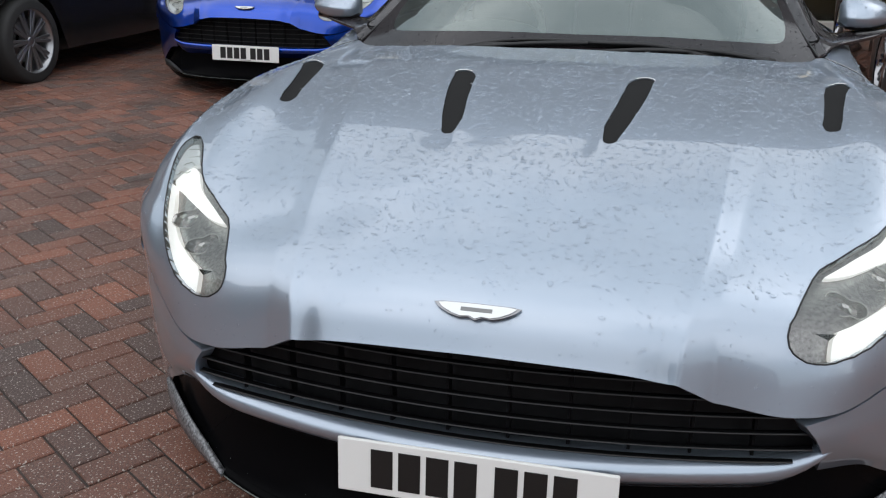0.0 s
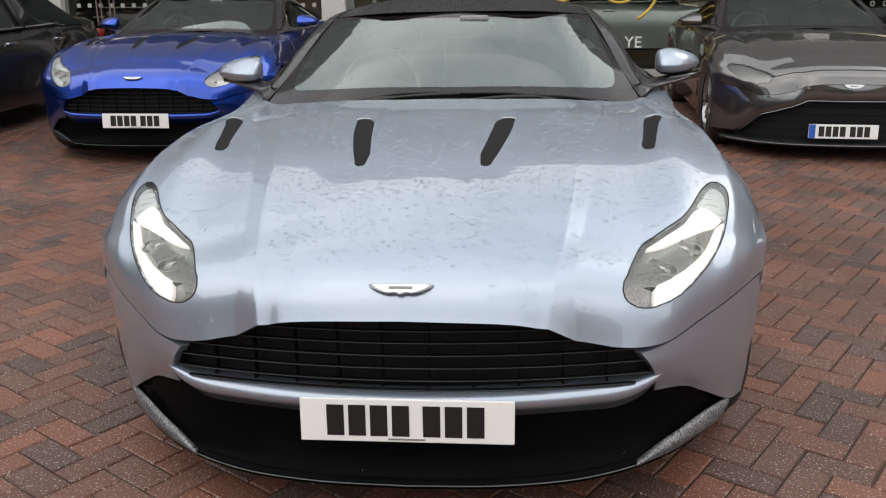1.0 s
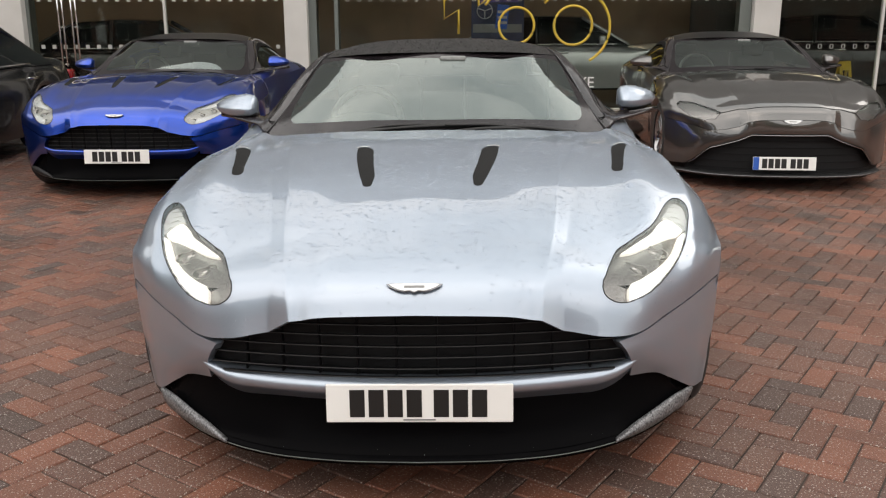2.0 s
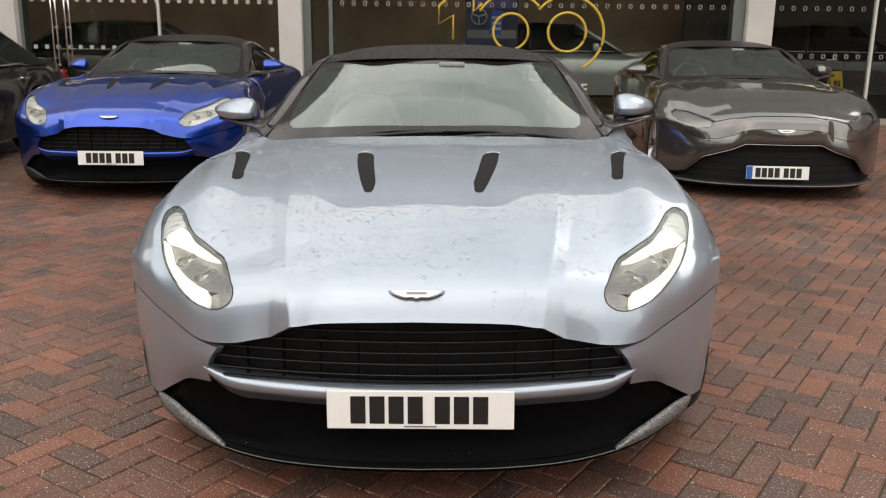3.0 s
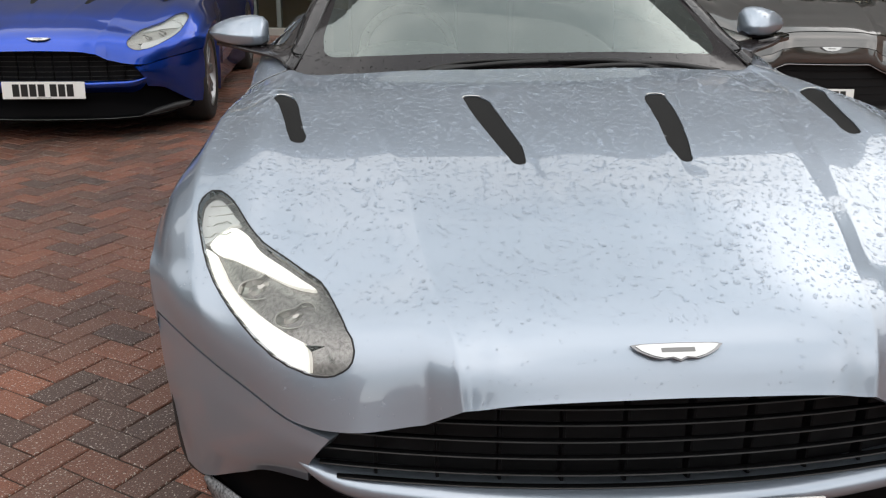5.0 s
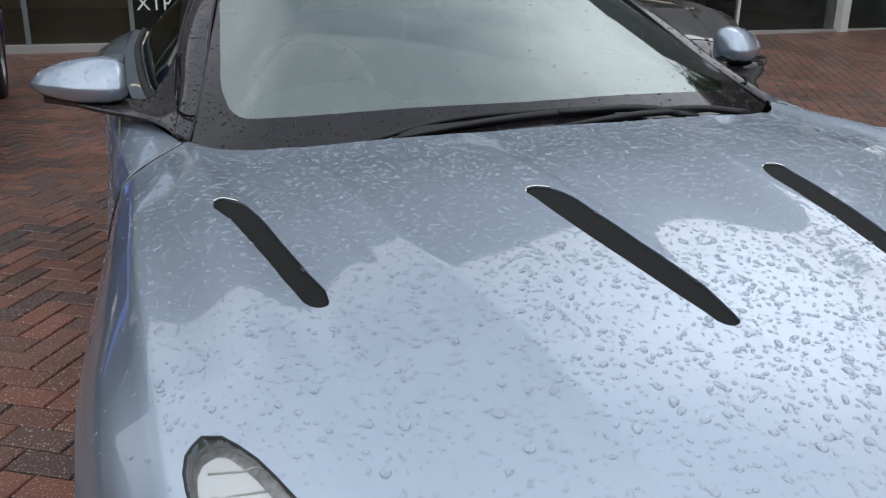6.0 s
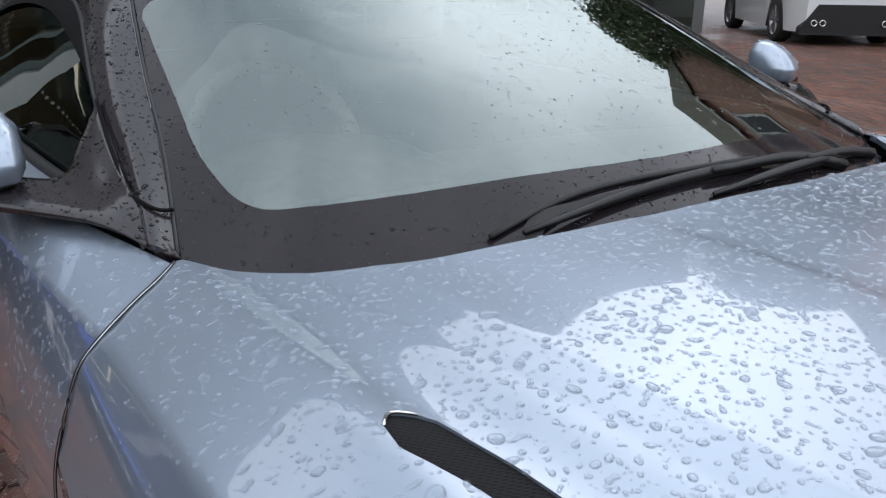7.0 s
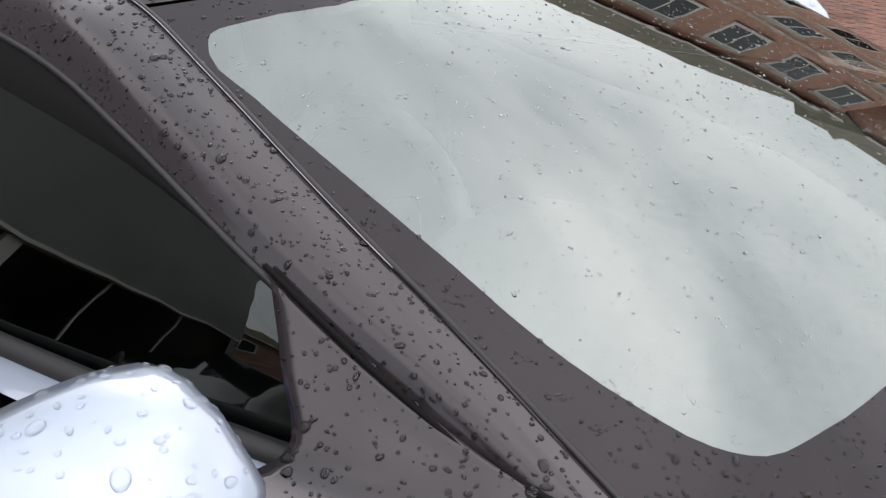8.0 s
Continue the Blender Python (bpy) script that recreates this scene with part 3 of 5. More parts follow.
def add_mirror(car, side, paint):
    """A door mirror on its stalk."""
    root = new("door_mirror")
    x0, wide, cy, cz = (0.876, 0.222, 2.000, 0.994) if side < 0 else (0.870, 0.200, 2.040, 1.010)
    root.parent = car
    # sections from the inner end outwards: width, crease, top, lower edge, rear
    knots = [0.0, 0.05, 0.16, 0.34, 0.55, 0.76, 0.92, 1.0]
    front = hermite(knots, [(-0.016,), (-0.044,), (-0.060,), (-0.054,), (-0.030,), (0.012,), (0.058,), (0.096,)], np.linspace(0, 1, 33))[:, 0]
    height = hermite(knots, [(0.040,), (0.054,), (0.063,), (0.064,), (0.056,), (0.042,), (0.024,), (0.009,)], np.linspace(0, 1, 33))[:, 0]
    depth = hermite(knots, [(0.026,), (0.036,), (0.042,), (0.044,), (0.041,), (0.034,), (0.024,), (0.010,)], np.linspace(0, 1, 33))[:, 0]
    rows = []
    for k, (yf, up, low) in enumerate(zip(front, height, depth)):
        t = k / 32
        yr = 0.045 + 0.072 * t
        prof = [(yr - 0.012, -low), (yr, -low * 0.8), (yr, up * 0.80), (yr - 0.006, up * 0.97), (yr - 0.022, up), (yr * 0.6 + yf * 0.4, up * 0.93), (yr * 0.3 + yf * 0.7, up * 0.66),
                (yf + 0.012, up * 0.26 + 0.002), (yf + 0.003, 0.004), (yf, -0.001), (yf + 0.001, -0.006), (yf + 0.005, -low * 0.60), (yf + 0.012, -low * 0.74), (yf + 0.020, -low * 0.80), (yf + 0.030, -low)]
        rows.append([(side * (x0 + wide * t), cy + py, cz + pz) for py, pz in prof])
    bm = grid_mesh(np.asarray(rows), side < 0)
    for f in bm.faces:
        f.material_index = 0
    bm.verts.ensure_lookup_table()
    n = len(rows[0])
    for i in range(len(rows) - 1):
        q = [bm.verts[i * n], bm.verts[(i + 1) * n], bm.verts[(i + 1) * n + n - 1], bm.verts[i * n + n - 1]]
        bm.faces.new(q).material_index = 1
    bm.faces.new([bm.verts[k] for k in range(n)])
    bm.faces.new([bm.verts[(len(rows) - 1) * n + k] for k in range(n)][::-1])
    bm.faces.ensure_lookup_table()
    for f in bm.faces:
        c = f.calc_center_median()
        k = min(32, max(0, round((abs(c.x) - x0) / wide * 32)))
        if c.z < cz - depth[k] * 0.77:
            f.material_index = 1
    bmesh.ops.recalc_face_normals(bm, faces=bm.faces[:])
    part("shell", bm, [paint, satin_black], root, "painted mirror shell with a dark lower edge")
    glassy = bmesh.new()
    pane = []
    for j in range(28):
        w = 2 * math.pi * j / 28
        px, pz = 0.095 * math.copysign(abs(math.cos(w)) ** 0.7, math.cos(w)), math.copysign(abs(math.sin(w)) ** 0.7, math.sin(w))
        taper = 1.0 - 0.30 * (px / 0.19 + 0.5)
        pane.append(glassy.verts.new((side * (x0 + 0.095 + px * 0.85), cy + 0.0456 + 0.072 * (0.095 + px * 0.85) / wide, cz + 0.010 + 0.042 * pz * taper)))
    glassy.faces.new(pane)
    part("mirror_glass", glassy, mirror_mat, root)
    arm = np.asarray([[(0.92, 1.975, 0.960), (0.92, 2.08, 0.962)], [(1.0, 2.02, 0.966), (1.0, 2.12, 0.968)], [(1.07, 2.07, 0.972), (1.07, 2.14, 0.974)]], float)
    arm[:, :, 0] *= side
    part("arm", thick(facing_up(grid_mesh(arm)), 0.022), gloss_black, root)
    return root


def front_y(x, y0, bow):
    return y0 + bow * x * x


def add_badge(car, m):
    """A plain pair of wings in silver and white."""
    half = [(0.0, -0.017), (0.012, -0.011), (0.028, -0.013), (0.045, -0.008), (0.058, -0.001), (0.066, 0.004), (0.075, 0.014), (0.06, 0.0165), (0.03, 0.017), (0.0, 0.0175)]
    outline = half + [(-x, z) for x, z in half[-2:0:-1]]
    for name, mat, scale, y0, y1 in (("badge", chrome_dark, 1.04, 0.0, -0.004), ("badge_field", badge_white, 0.93, -0.0045, -0.0055)):
        bm = bmesh.new()
        f = bm.faces.new([bm.verts.new((x * scale, y0, z * (scale - 0.03 * (scale < 1)))) for x, z in outline])
        ext = bmesh.ops.extrude_face_region(bm, geom=[f])["geom"]
        for g in ext:
            if isinstance(g, bmesh.types.BMVert):
                g.co.y = y1
        bmesh.ops.recalc_face_normals(bm, faces=bm.faces[:])
        ob = part(name, bm, mat, car if name == "badge" else badge, "silver winged badge" if name == "badge" else "", False)
        if name == "badge":
            badge = ob
            ob.matrix_basis = m
    part("badge_bar", cube((-0.028, -0.0062, -0.001), (0.028, -0.005, 0.007)), grey_print, badge, smooth=False)


def add_front(car, paint):
    """Grille, lip, lower intake and splitter of the nose."""
    grille = new("grille")
    grille.parent = car
    xs = np.linspace(-0.62, 0.62, 33)
    back = np.asarray([[(x, front_y(x, 0.13, 0.16), z) for z in (0.36, 0.45, 0.55, 0.63)] for x in xs])
    part("backing", grid_mesh(back), grille_void, grille, smooth=True)
    for z, w in ((0.588, 0.27), (0.560, 0.40), (0.529, 0.50), (0.496, 0.565), (0.463, 0.595), (0.430, 0.60), (0.404, 0.57)):
        xs = np.linspace(-w, w, 41)
        bm = bmesh.new()
        rows = [[bm.verts.new((x, front_y(x, 0.046 + dy, 0.215), z + dz)) for dy, dz in ((0.0, -0.0008), (0.0, 0.0008), (0.003, 0.0012), (0.016, 0.0), (0.016, -0.0040), (0.003, -0.0020))] for x in xs]
        for a, b in zip(rows, rows[1:]):
            for j in range(6):
                f = bm.faces.new((a[j], a[(j + 1) % 6], b[(j + 1) % 6], b[j]))
                f.material_index = 1 if j in (0, 1) else 0
        bm.faces.new(rows[0]), bm.faces.new(rows[-1])
        bmesh.ops.recalc_face_normals(bm, faces=bm.faces[:])
        part("slat", bm, [slat_mat, slat_glint], grille)
    for x in (-0.50, -0.39, -0.28, -0.17, -0.058, 0.058, 0.17, 0.28, 0.39, 0.50):
        top = 0.60 - 0.10 * max(0, abs(x) - 0.28) / 0.3
        y = front_y(x, 0.083, 0.215)
        part("rib", cube((x - 0.003, y - 0.010, 0.385), (x + 0.003, y + 0.02, top), 0.0015), slat_mat, grille, smooth=False)
    # painted lip below the grille
    s = np.linspace(-0.645, 0.645, 57)
    rows = []
    for x in s:
        f, e = front_y(x, 0.013, 0.31), max(0, abs(x) - 0.50) / 0.145
        t = 1 - 0.35 * e
        profile = ((0.085 * t, 0.394), (0.055 * t, 0.403), (0.022 * t, 0.401), (0.004, 0.391), (0.0, 0.380), (0.004, 0.366), (0.018, 0.352), (0.040, 0.336), (0.058, 0.320), (0.072, 0.308))
        slim = 1 - 0.85 * e ** 3
        rows.append([(x, f + 0.02 + (dy - 0.02) * slim, 0.392 + (z - 0.392) * slim + 0.026 * e ** 2) for dy, z in profile])
    part("lip", facing_up(grid_mesh(np.asarray(rows))), paint, car, "painted lip below the grille")
    # lower intake
    s = np.linspace(-0.88, 0.88, 57)
    rows = []
    for x in s:
        a = abs(x)
        yl = hermite([0, 0.25, 0.45, 0.635, 0.78, 0.88], [(0.03,), (0.045,), (0.095,), (0.195,), (0.322,), (0.44,)], [a])[0][0]
        top = float(np.interp(a, [0, 0.62, 0.72, 0.80, 0.88], [0.34, 0.36, 0.345, 0.285, 0.225]))
        rows.append([(x, yl + 0.04, top + 0.01), (x, yl + 0.045, top - 0.03), (x, yl + 0.042, top * 0.5 + 0.10), (x, yl + 0.03, 0.19), (x, yl + 0.008, 0.166)])
    part("lower_intake", facing_up(grid_mesh(np.asarray(rows))), bumper_black, car, "gloss black lower bumper speckled with rain")
    # splitter
    c = curve([(0, 0.024, 0.152), (0.25, 0.039, 0.152), (0.45, 0.089, 0.150), (0.635, 0.188, 0.153), (0.78, 0.314, 0.168), (0.872, 0.430, 0.190)], 40)
    full = np.concatenate([c[::-1][:-1] * np.array((-1, 1, 1)), c])
    rows = [[(x, y + 0.04, z + 0.022), (x, y + 0.006, z + 0.008), (x, y, z), (x, y + 0.006, z - 0.012), (x, y + 0.10, z - 0.02)] for x, y, z in full]
    part("splitter", facing_up(grid_mesh(np.asarray(rows))), bumper_black, car)
    part("splitter_edge", tube([(x, y - 0.001, z + 0.001) for x, y, z in full[4:-4]], 0.0015, 5), frame_grey, car, "grey worn edge of the splitter")
    for side in (-1, 1):
        foot = curve([(0.585, 0.154, 0.153), (0.68, 0.226, 0.160), (0.78, 0.316, 0.170), (0.858, 0.408, 0.184), (0.876, 0.434, 0.206)], 20)
        head = curve([(0.588, 0.160, 0.157), (0.64, 0.200, 0.182), (0.72, 0.266, 0.205), (0.80, 0.347, 0.218), (0.874, 0.434, 0.212)], 20)
        rows = [[(side * p[0], p[1] - 0.004, p[2]), (side * (p[0] + q[0]) / 2, (p[1] + q[1]) / 2 - 0.006, (p[2] + q[2]) / 2), (side * q[0], q[1] + 0.006, q[2])] for p, q in zip(foot, head)]
        part("splitter_blade", thick(grid_mesh(np.asarray(rows), side > 0), 0.004), blade_mat, car, "grey metallic splitter blade with chips")
        # bumper corner
        upper = [(0.578, 0.103, 0.489), (0.64, 0.144, 0.497), (0.74, 0.239, 0.522), (0.848, 0.363, 0.543), (0.960, 0.515, 0.563)]
        mid1 = [(0.605, 0.118, 0.450), (0.668, 0.165, 0.445), (0.767, 0.262, 0.450), (0.872, 0.388, 0.455), (0.964, 0.530, 0.465)]
        mid2 = [(0.624, 0.152, 0.402), (0.696, 0.210, 0.380), (0.785, 0.295, 0.345), (0.882, 0.412, 0.320), (0.955, 0.535, 0.330)]
        lower = [(0.628, 0.190, 0.350), (0.700, 0.246, 0.337), (0.775, 0.316, 0.292), (0.874, 0.430, 0.214), (0.932, 0.518, 0.195)]
        pts = surface([upper, mid1, mid2, lower], [0, 0.4, 0.75, 1], [0, 0.08, 0.24, 0.42, 0.6], 18, 28)
        pts[:, :, 0] *= side
        part("bumper_corner", turned_up(grid_mesh(pts, side < 0), 0.03), paint, car)
        part("parking_sensor", lathe([(0.0, 0.001), (0.0, 0.011), (-0.002, 0.012)], 16), paint, car).matrix_basis = pose(side * 0.808, 0.312, 0.455, 0, 0, side * -52 + (180 if side < 0 else 0))
    add_badge(car, pose(0.002, 0.0335, 0.6705, -60))


def add_lamps(car, pieces):
    for side, lens in pieces.items():
        lamp = new("headlamp")
        lamp.parent = car
        inner = copy_sheet(lens, -0.010)
        sign = (lambda p: p) if side > 0 else flip_x
        for name, poly, mat, lift in (("light_strip", LAMP_ARM, lamp_glow, 0.0), ("light_strip", LAMP_BROW, lamp_glow, 0.0), ("indicator", LAMP_TAIL, lamp_white, 0.0)):
            piece = cut_out(inner, sign(rounded(poly, 3)))
            part(name, turned_up(piece, 0.012), mat, lamp)
        for k in range(4):
            u = k / 3
            line = []
            for w in np.linspace(0, 1, 6):
                px, py = 0.846 - 0.058 * w + 0.002 * u, 0.585 - 0.075 * u - 0.028 * w
                v = min(lens.verts, key=lambda v: (v.co.x - side * px) ** 2 + (v.co.y - py) ** 2)
                line.append(Vector((side * px, py, v.co.z)) - v.normal * 0.008)
            part("indicator_rib", tube(line, 0.0014, 5), lamp_pale, lamp)
        bucket = copy_sheet(lens, -0.021)
        part("bucket", turned_up(bucket, -0.016), lamp_silver, lamp, "silvery grey lamp housing")
        inner.free()
        for cx, cy, r in ((0.716, 0.330, 0.036), (0.644, 0.246, 0.031)):
            f = min(lens.verts, key=lambda v: (v.co.x - side * cx) ** 2 + (v.co.y - cy) ** 2)
            turn = Vector((0, -0.72, 0.69)).to_track_quat("X", "Z").to_matrix().to_4x4()
            place = Matrix.Translation(f.co - f.normal * 0.015) @ turn @ pose(0, 0, 0, -22 * side)
            outline = [(-1.25, 0.10), (-1.0, 0.52), (-0.45, 0.60), (0.10, 0.50), (0.65, 0.62), (1.12, 0.42), (1.25, -0.02), (0.95, -0.38), (0.42, -0.44), (0.10, -0.66), (-0.50, -0.60), (-0.95, -0.34)]
            dish = bmesh.new()
            rings = [[dish.verts.new((d, u * r * q, v * r * q)) for u, v in outline] for q, d in ((1.0, 0.0), (0.86, -0.006), (0.62, -0.012), (0.40, -0.004), (0.18, 0.002))]
            for p, q in zip(rings, rings[1:]):
                for j in range(12):
                    dish.faces.new((p[j], p[(j + 1) % 12], q[(j + 1) % 12], q[j]))
            dish.faces.new(rings[-1])
            bmesh.ops.recalc_face_normals(dish, faces=dish.faces[:])
            block = part("crystal", dish, lamp_lens, lamp, "clear faceted lamp lens", False)
            block.matrix_basis = place
            part("bezel", tube([(0.001, u * r, v * r) for u, v in rounded(outline, 3)], 0.0012, 5, True), lamp_pale, block)
        rim = [e for e in lens.edges if len(e.link_faces) == 1]
        seal = bmesh.new()
        for e in rim:
            a, b = e.verts
            q = []
            for v, up in ((a, 0.0012), (b, 0.0012), (b, -0.012), (a, -0.012)):
                q.append(seal.verts.new(v.co + v.normal * up))
            seal.faces.new(q)
        bmesh.ops.remove_doubles(seal, verts=seal.verts[:], dist=1e-5)
        seal.normal_update()
        bmesh.ops.solidify(seal, geom=seal.faces[:], thickness=0.003)
        part("seal", seal, satin_black, lamp)
        part("lens", lens, lamp_glass, lamp)


LAMP_SLIM = [(0.555, 0.150), (0.600, 0.142), (0.680, 0.185), (0.760, 0.265), (0.826, 0.352), (0.866, 0.428), (0.870, 0.470), (0.842, 0.474), (0.775, 0.408), (0.690, 0.308), (0.612, 0.218)]


def add_slim_lamps(car, pieces):
    for side, lens in pieces.items():
        lamp = new("headlamp")
        lamp.parent = car
        part("bucket", turned_up(copy_sheet(lens, -0.022), -0.022), lamp_silver, lamp)
        rim = [e for e in lens.edges if len(e.link_faces) == 1]
        seal = bmesh.new()
        for e in rim:
            a, b = e.verts
            seal.faces.new([seal.verts.new(v.co + v.normal * up) for v, up in ((a, 0.002), (b, 0.002), (b, -0.012), (a, -0.012))])
        bmesh.ops.remove_doubles(seal, verts=seal.verts[:], dist=1e-5)
        seal.normal_update()
        bmesh.ops.solidify(seal, geom=seal.faces[:], thickness=0.003)
        part("seal", seal, satin_black, lamp)
        part("lens", lens, lamp_glass, lamp)


def add_wide_front(car, paint):
    """A nose with one wide, low black mouth."""
    edge = bonnet_points()[:, 0, :]
    plan = lambda a: hermite([0, 0.25, 0.45, 0.635, 0.78, 0.88, 0.97], [(0.0,), (0.016,), (0.055,), (0.135,), (0.265,), (0.385,), (0.53,)], [a])[0][0]
    mouth = lambda a: float(np.interp(a, [0, 0.31, 0.42, 0.64, 0.74, 0.80, 0.99], [0.475, 0.475, 0.425, 0.35, 0.24, 0.19, 0.18]))
    rows = []
    for x, y, z in edge:
        a = abs(x)
        low, py = mouth(a), plan(a)
        rows.append([(x, y, z - 0.004), (x, py * 0.6 + y * 0.4 - 0.008, z * 0.7 + low * 0.3), (x, py - 0.012, z * 0.35 + low * 0.65), (x, py - 0.008, low + 0.012), (x, py + 0.004, low), (x, py + 0.03, low + 0.004)])
    part("nose_panel", facing_up(grid_mesh(np.asarray(rows))), paint, car)
    grille = new("grille")
    grille.parent = car
    xs = np.linspace(-0.79, 0.79, 41)
    part("backing", grid_mesh(np.asarray([[(x, plan(abs(x)) + 0.07, z) for z in (0.12, 0.3, 0.52)] for x in xs])), grille_void, grille)
    for z in (0.42, 0.36, 0.30, 0.24, 0.18):
        w = float(np.interp(z, [0.18, 0.30, 0.405, 0.485], [0.78, 0.72, 0.58, 0.32]))
        part("slat", tube(curve([(x, plan(abs(x)) + 0.045, z) for x in np.linspace(-w, w, 21)], 41), 0.003, 5), slat_mat, grille)
    rim = curve([(x, plan(abs(x)) - 0.006, mouth(abs(x)) - 0.004) for x in np.linspace(-0.78, 0.78, 41)], 80)
    part("grille_trim", tube(rim, 0.005, 6), chrome_dark, grille)
    lip = np.asarray([[(x, plan(abs(x)) + d, z) for d, z in ((0.07, 0.145), (-0.02, 0.135), (-0.028, 0.125), (0.02, 0.105))] for x in np.linspace(-0.90, 0.90, 41)])
    part("splitter", facing_up(grid_mesh(lip)), satin_black, car)
    part("splitter_trim", tube(curve([(x, plan(abs(x)) - 0.028, 0.128) for x in np.linspace(-0.86, 0.86, 31)], 60), 0.005, 5), blade_mat, car)
    cut = bonnet_points()
    j = int(np.argmin(np.abs(cut[len(cut) // 2, :, 1] - 0.075)))
    shut = [tuple(cut[i, j] + np.array((0, 0, 0.001))) for i in range(0, len(cut), 3) if abs(cut[i, j, 0]) < 0.60]
    part("bonnet_seam", tube(shut, 0.003, 5), seam_black, car)
    add_badge(car, pose(0, -0.010, 0.585, -15))


def add_wiper(car, points, arm):
    root = new("wiper")
    root.parent = car
    part("blade", tube(curve(points, 14), [0.004 + 0.005 * math.sin(math.pi * k / 13) for k in range(14)], 6), satin_black, root)
    part("wiper_arm", tube(curve(arm, 10), [0.012 - 0.006 * k / 9 for k in range(10)], 6), satin_black, root)


def add_cabin(car):
    """What shows through the glass: dashboard, wheel, seats, mirror."""
    inside_ = new("interior")
    inside_.parent = car
    d = np.asarray([[(x, y, z - 0.03 * (x / 0.7) ** 2) for y, z in ((1.62, 0.86), (1.80, 0.90), (2.02, 0.915), (2.10, 0.89), (2.12, 0.75), (2.14, 0.5))] for x in np.linspace(-0.68, 0.68, 15)])
    part("dashboard", facing_up(grid_mesh(d)), dash_grey, inside_)
    wheel = [(-0.37 + 0.175 * math.cos(a), 2.25 + 0.175 * math.sin(a) * 0.42, 0.90 + 0.175 * math.sin(a) * 0.9) for a in [2 * math.pi * k / 32 for k in range(32)]]
    part("steering_wheel", tube(wheel, 0.016, 8, True), leather_pale, inside_, "pale leather steering wheel")
    hood = np.asarray([[(-0.37 + 0.20 * math.cos(a), y, 0.895 + h * math.sin(a)) for a in np.linspace(0, math.pi, 15)] for y, h in ((1.86, 0.01), (1.93, 0.05), (2.03, 0.068), (2.12, 0.06))])
    part("instrument_hood", thick(facing_up(grid_mesh(hood)), 0.008), dash_grey, inside_)
    part("wheel_boss", cube((-0.44, 2.23, 0.85), (-0.30, 2.27, 0.94), 0.02), leather_dark, inside_)
    for x in (-0.37, 0.37):
        seat = np.asarray([[(x + dx, y - 0.05 * abs(dx) / 0.22, z) for y, z in ((2.55, 0.45), (2.75, 0.50), (2.86, 0.75), (2.93, 0.98), (2.95, 1.08))] for dx in (-0.23, -0.16, 0, 0.16, 0.23)])
        part("seat", thick(facing_up(grid_mesh(seat)), 0.09), leather_dark, inside_)
        part("headrest", cube((x - 0.12, 2.90, 1.03), (x + 0.12, 2.99, 1.16), 0.03), leather_dark, inside_)
    part("rear_view_mirror", cube((0.07, 2.13, 1.160), (0.17, 2.155, 1.192), 0.012), dash_grey, inside_)
    part("sensor_pod", cube((0.01, 2.12, 1.180), (0.14, 2.26, 1.222), 0.01), dash_grey, inside_)
    part("floor_pan", cube((-0.72, 1.7, 0.22), (0.72, 4.2, 0.26)), satin_black, inside_)
    part("rear_bulkhead", cube((-0.62, 3.55, 0.3), (0.62, 3.62, 1.05)), leather_dark, inside_)


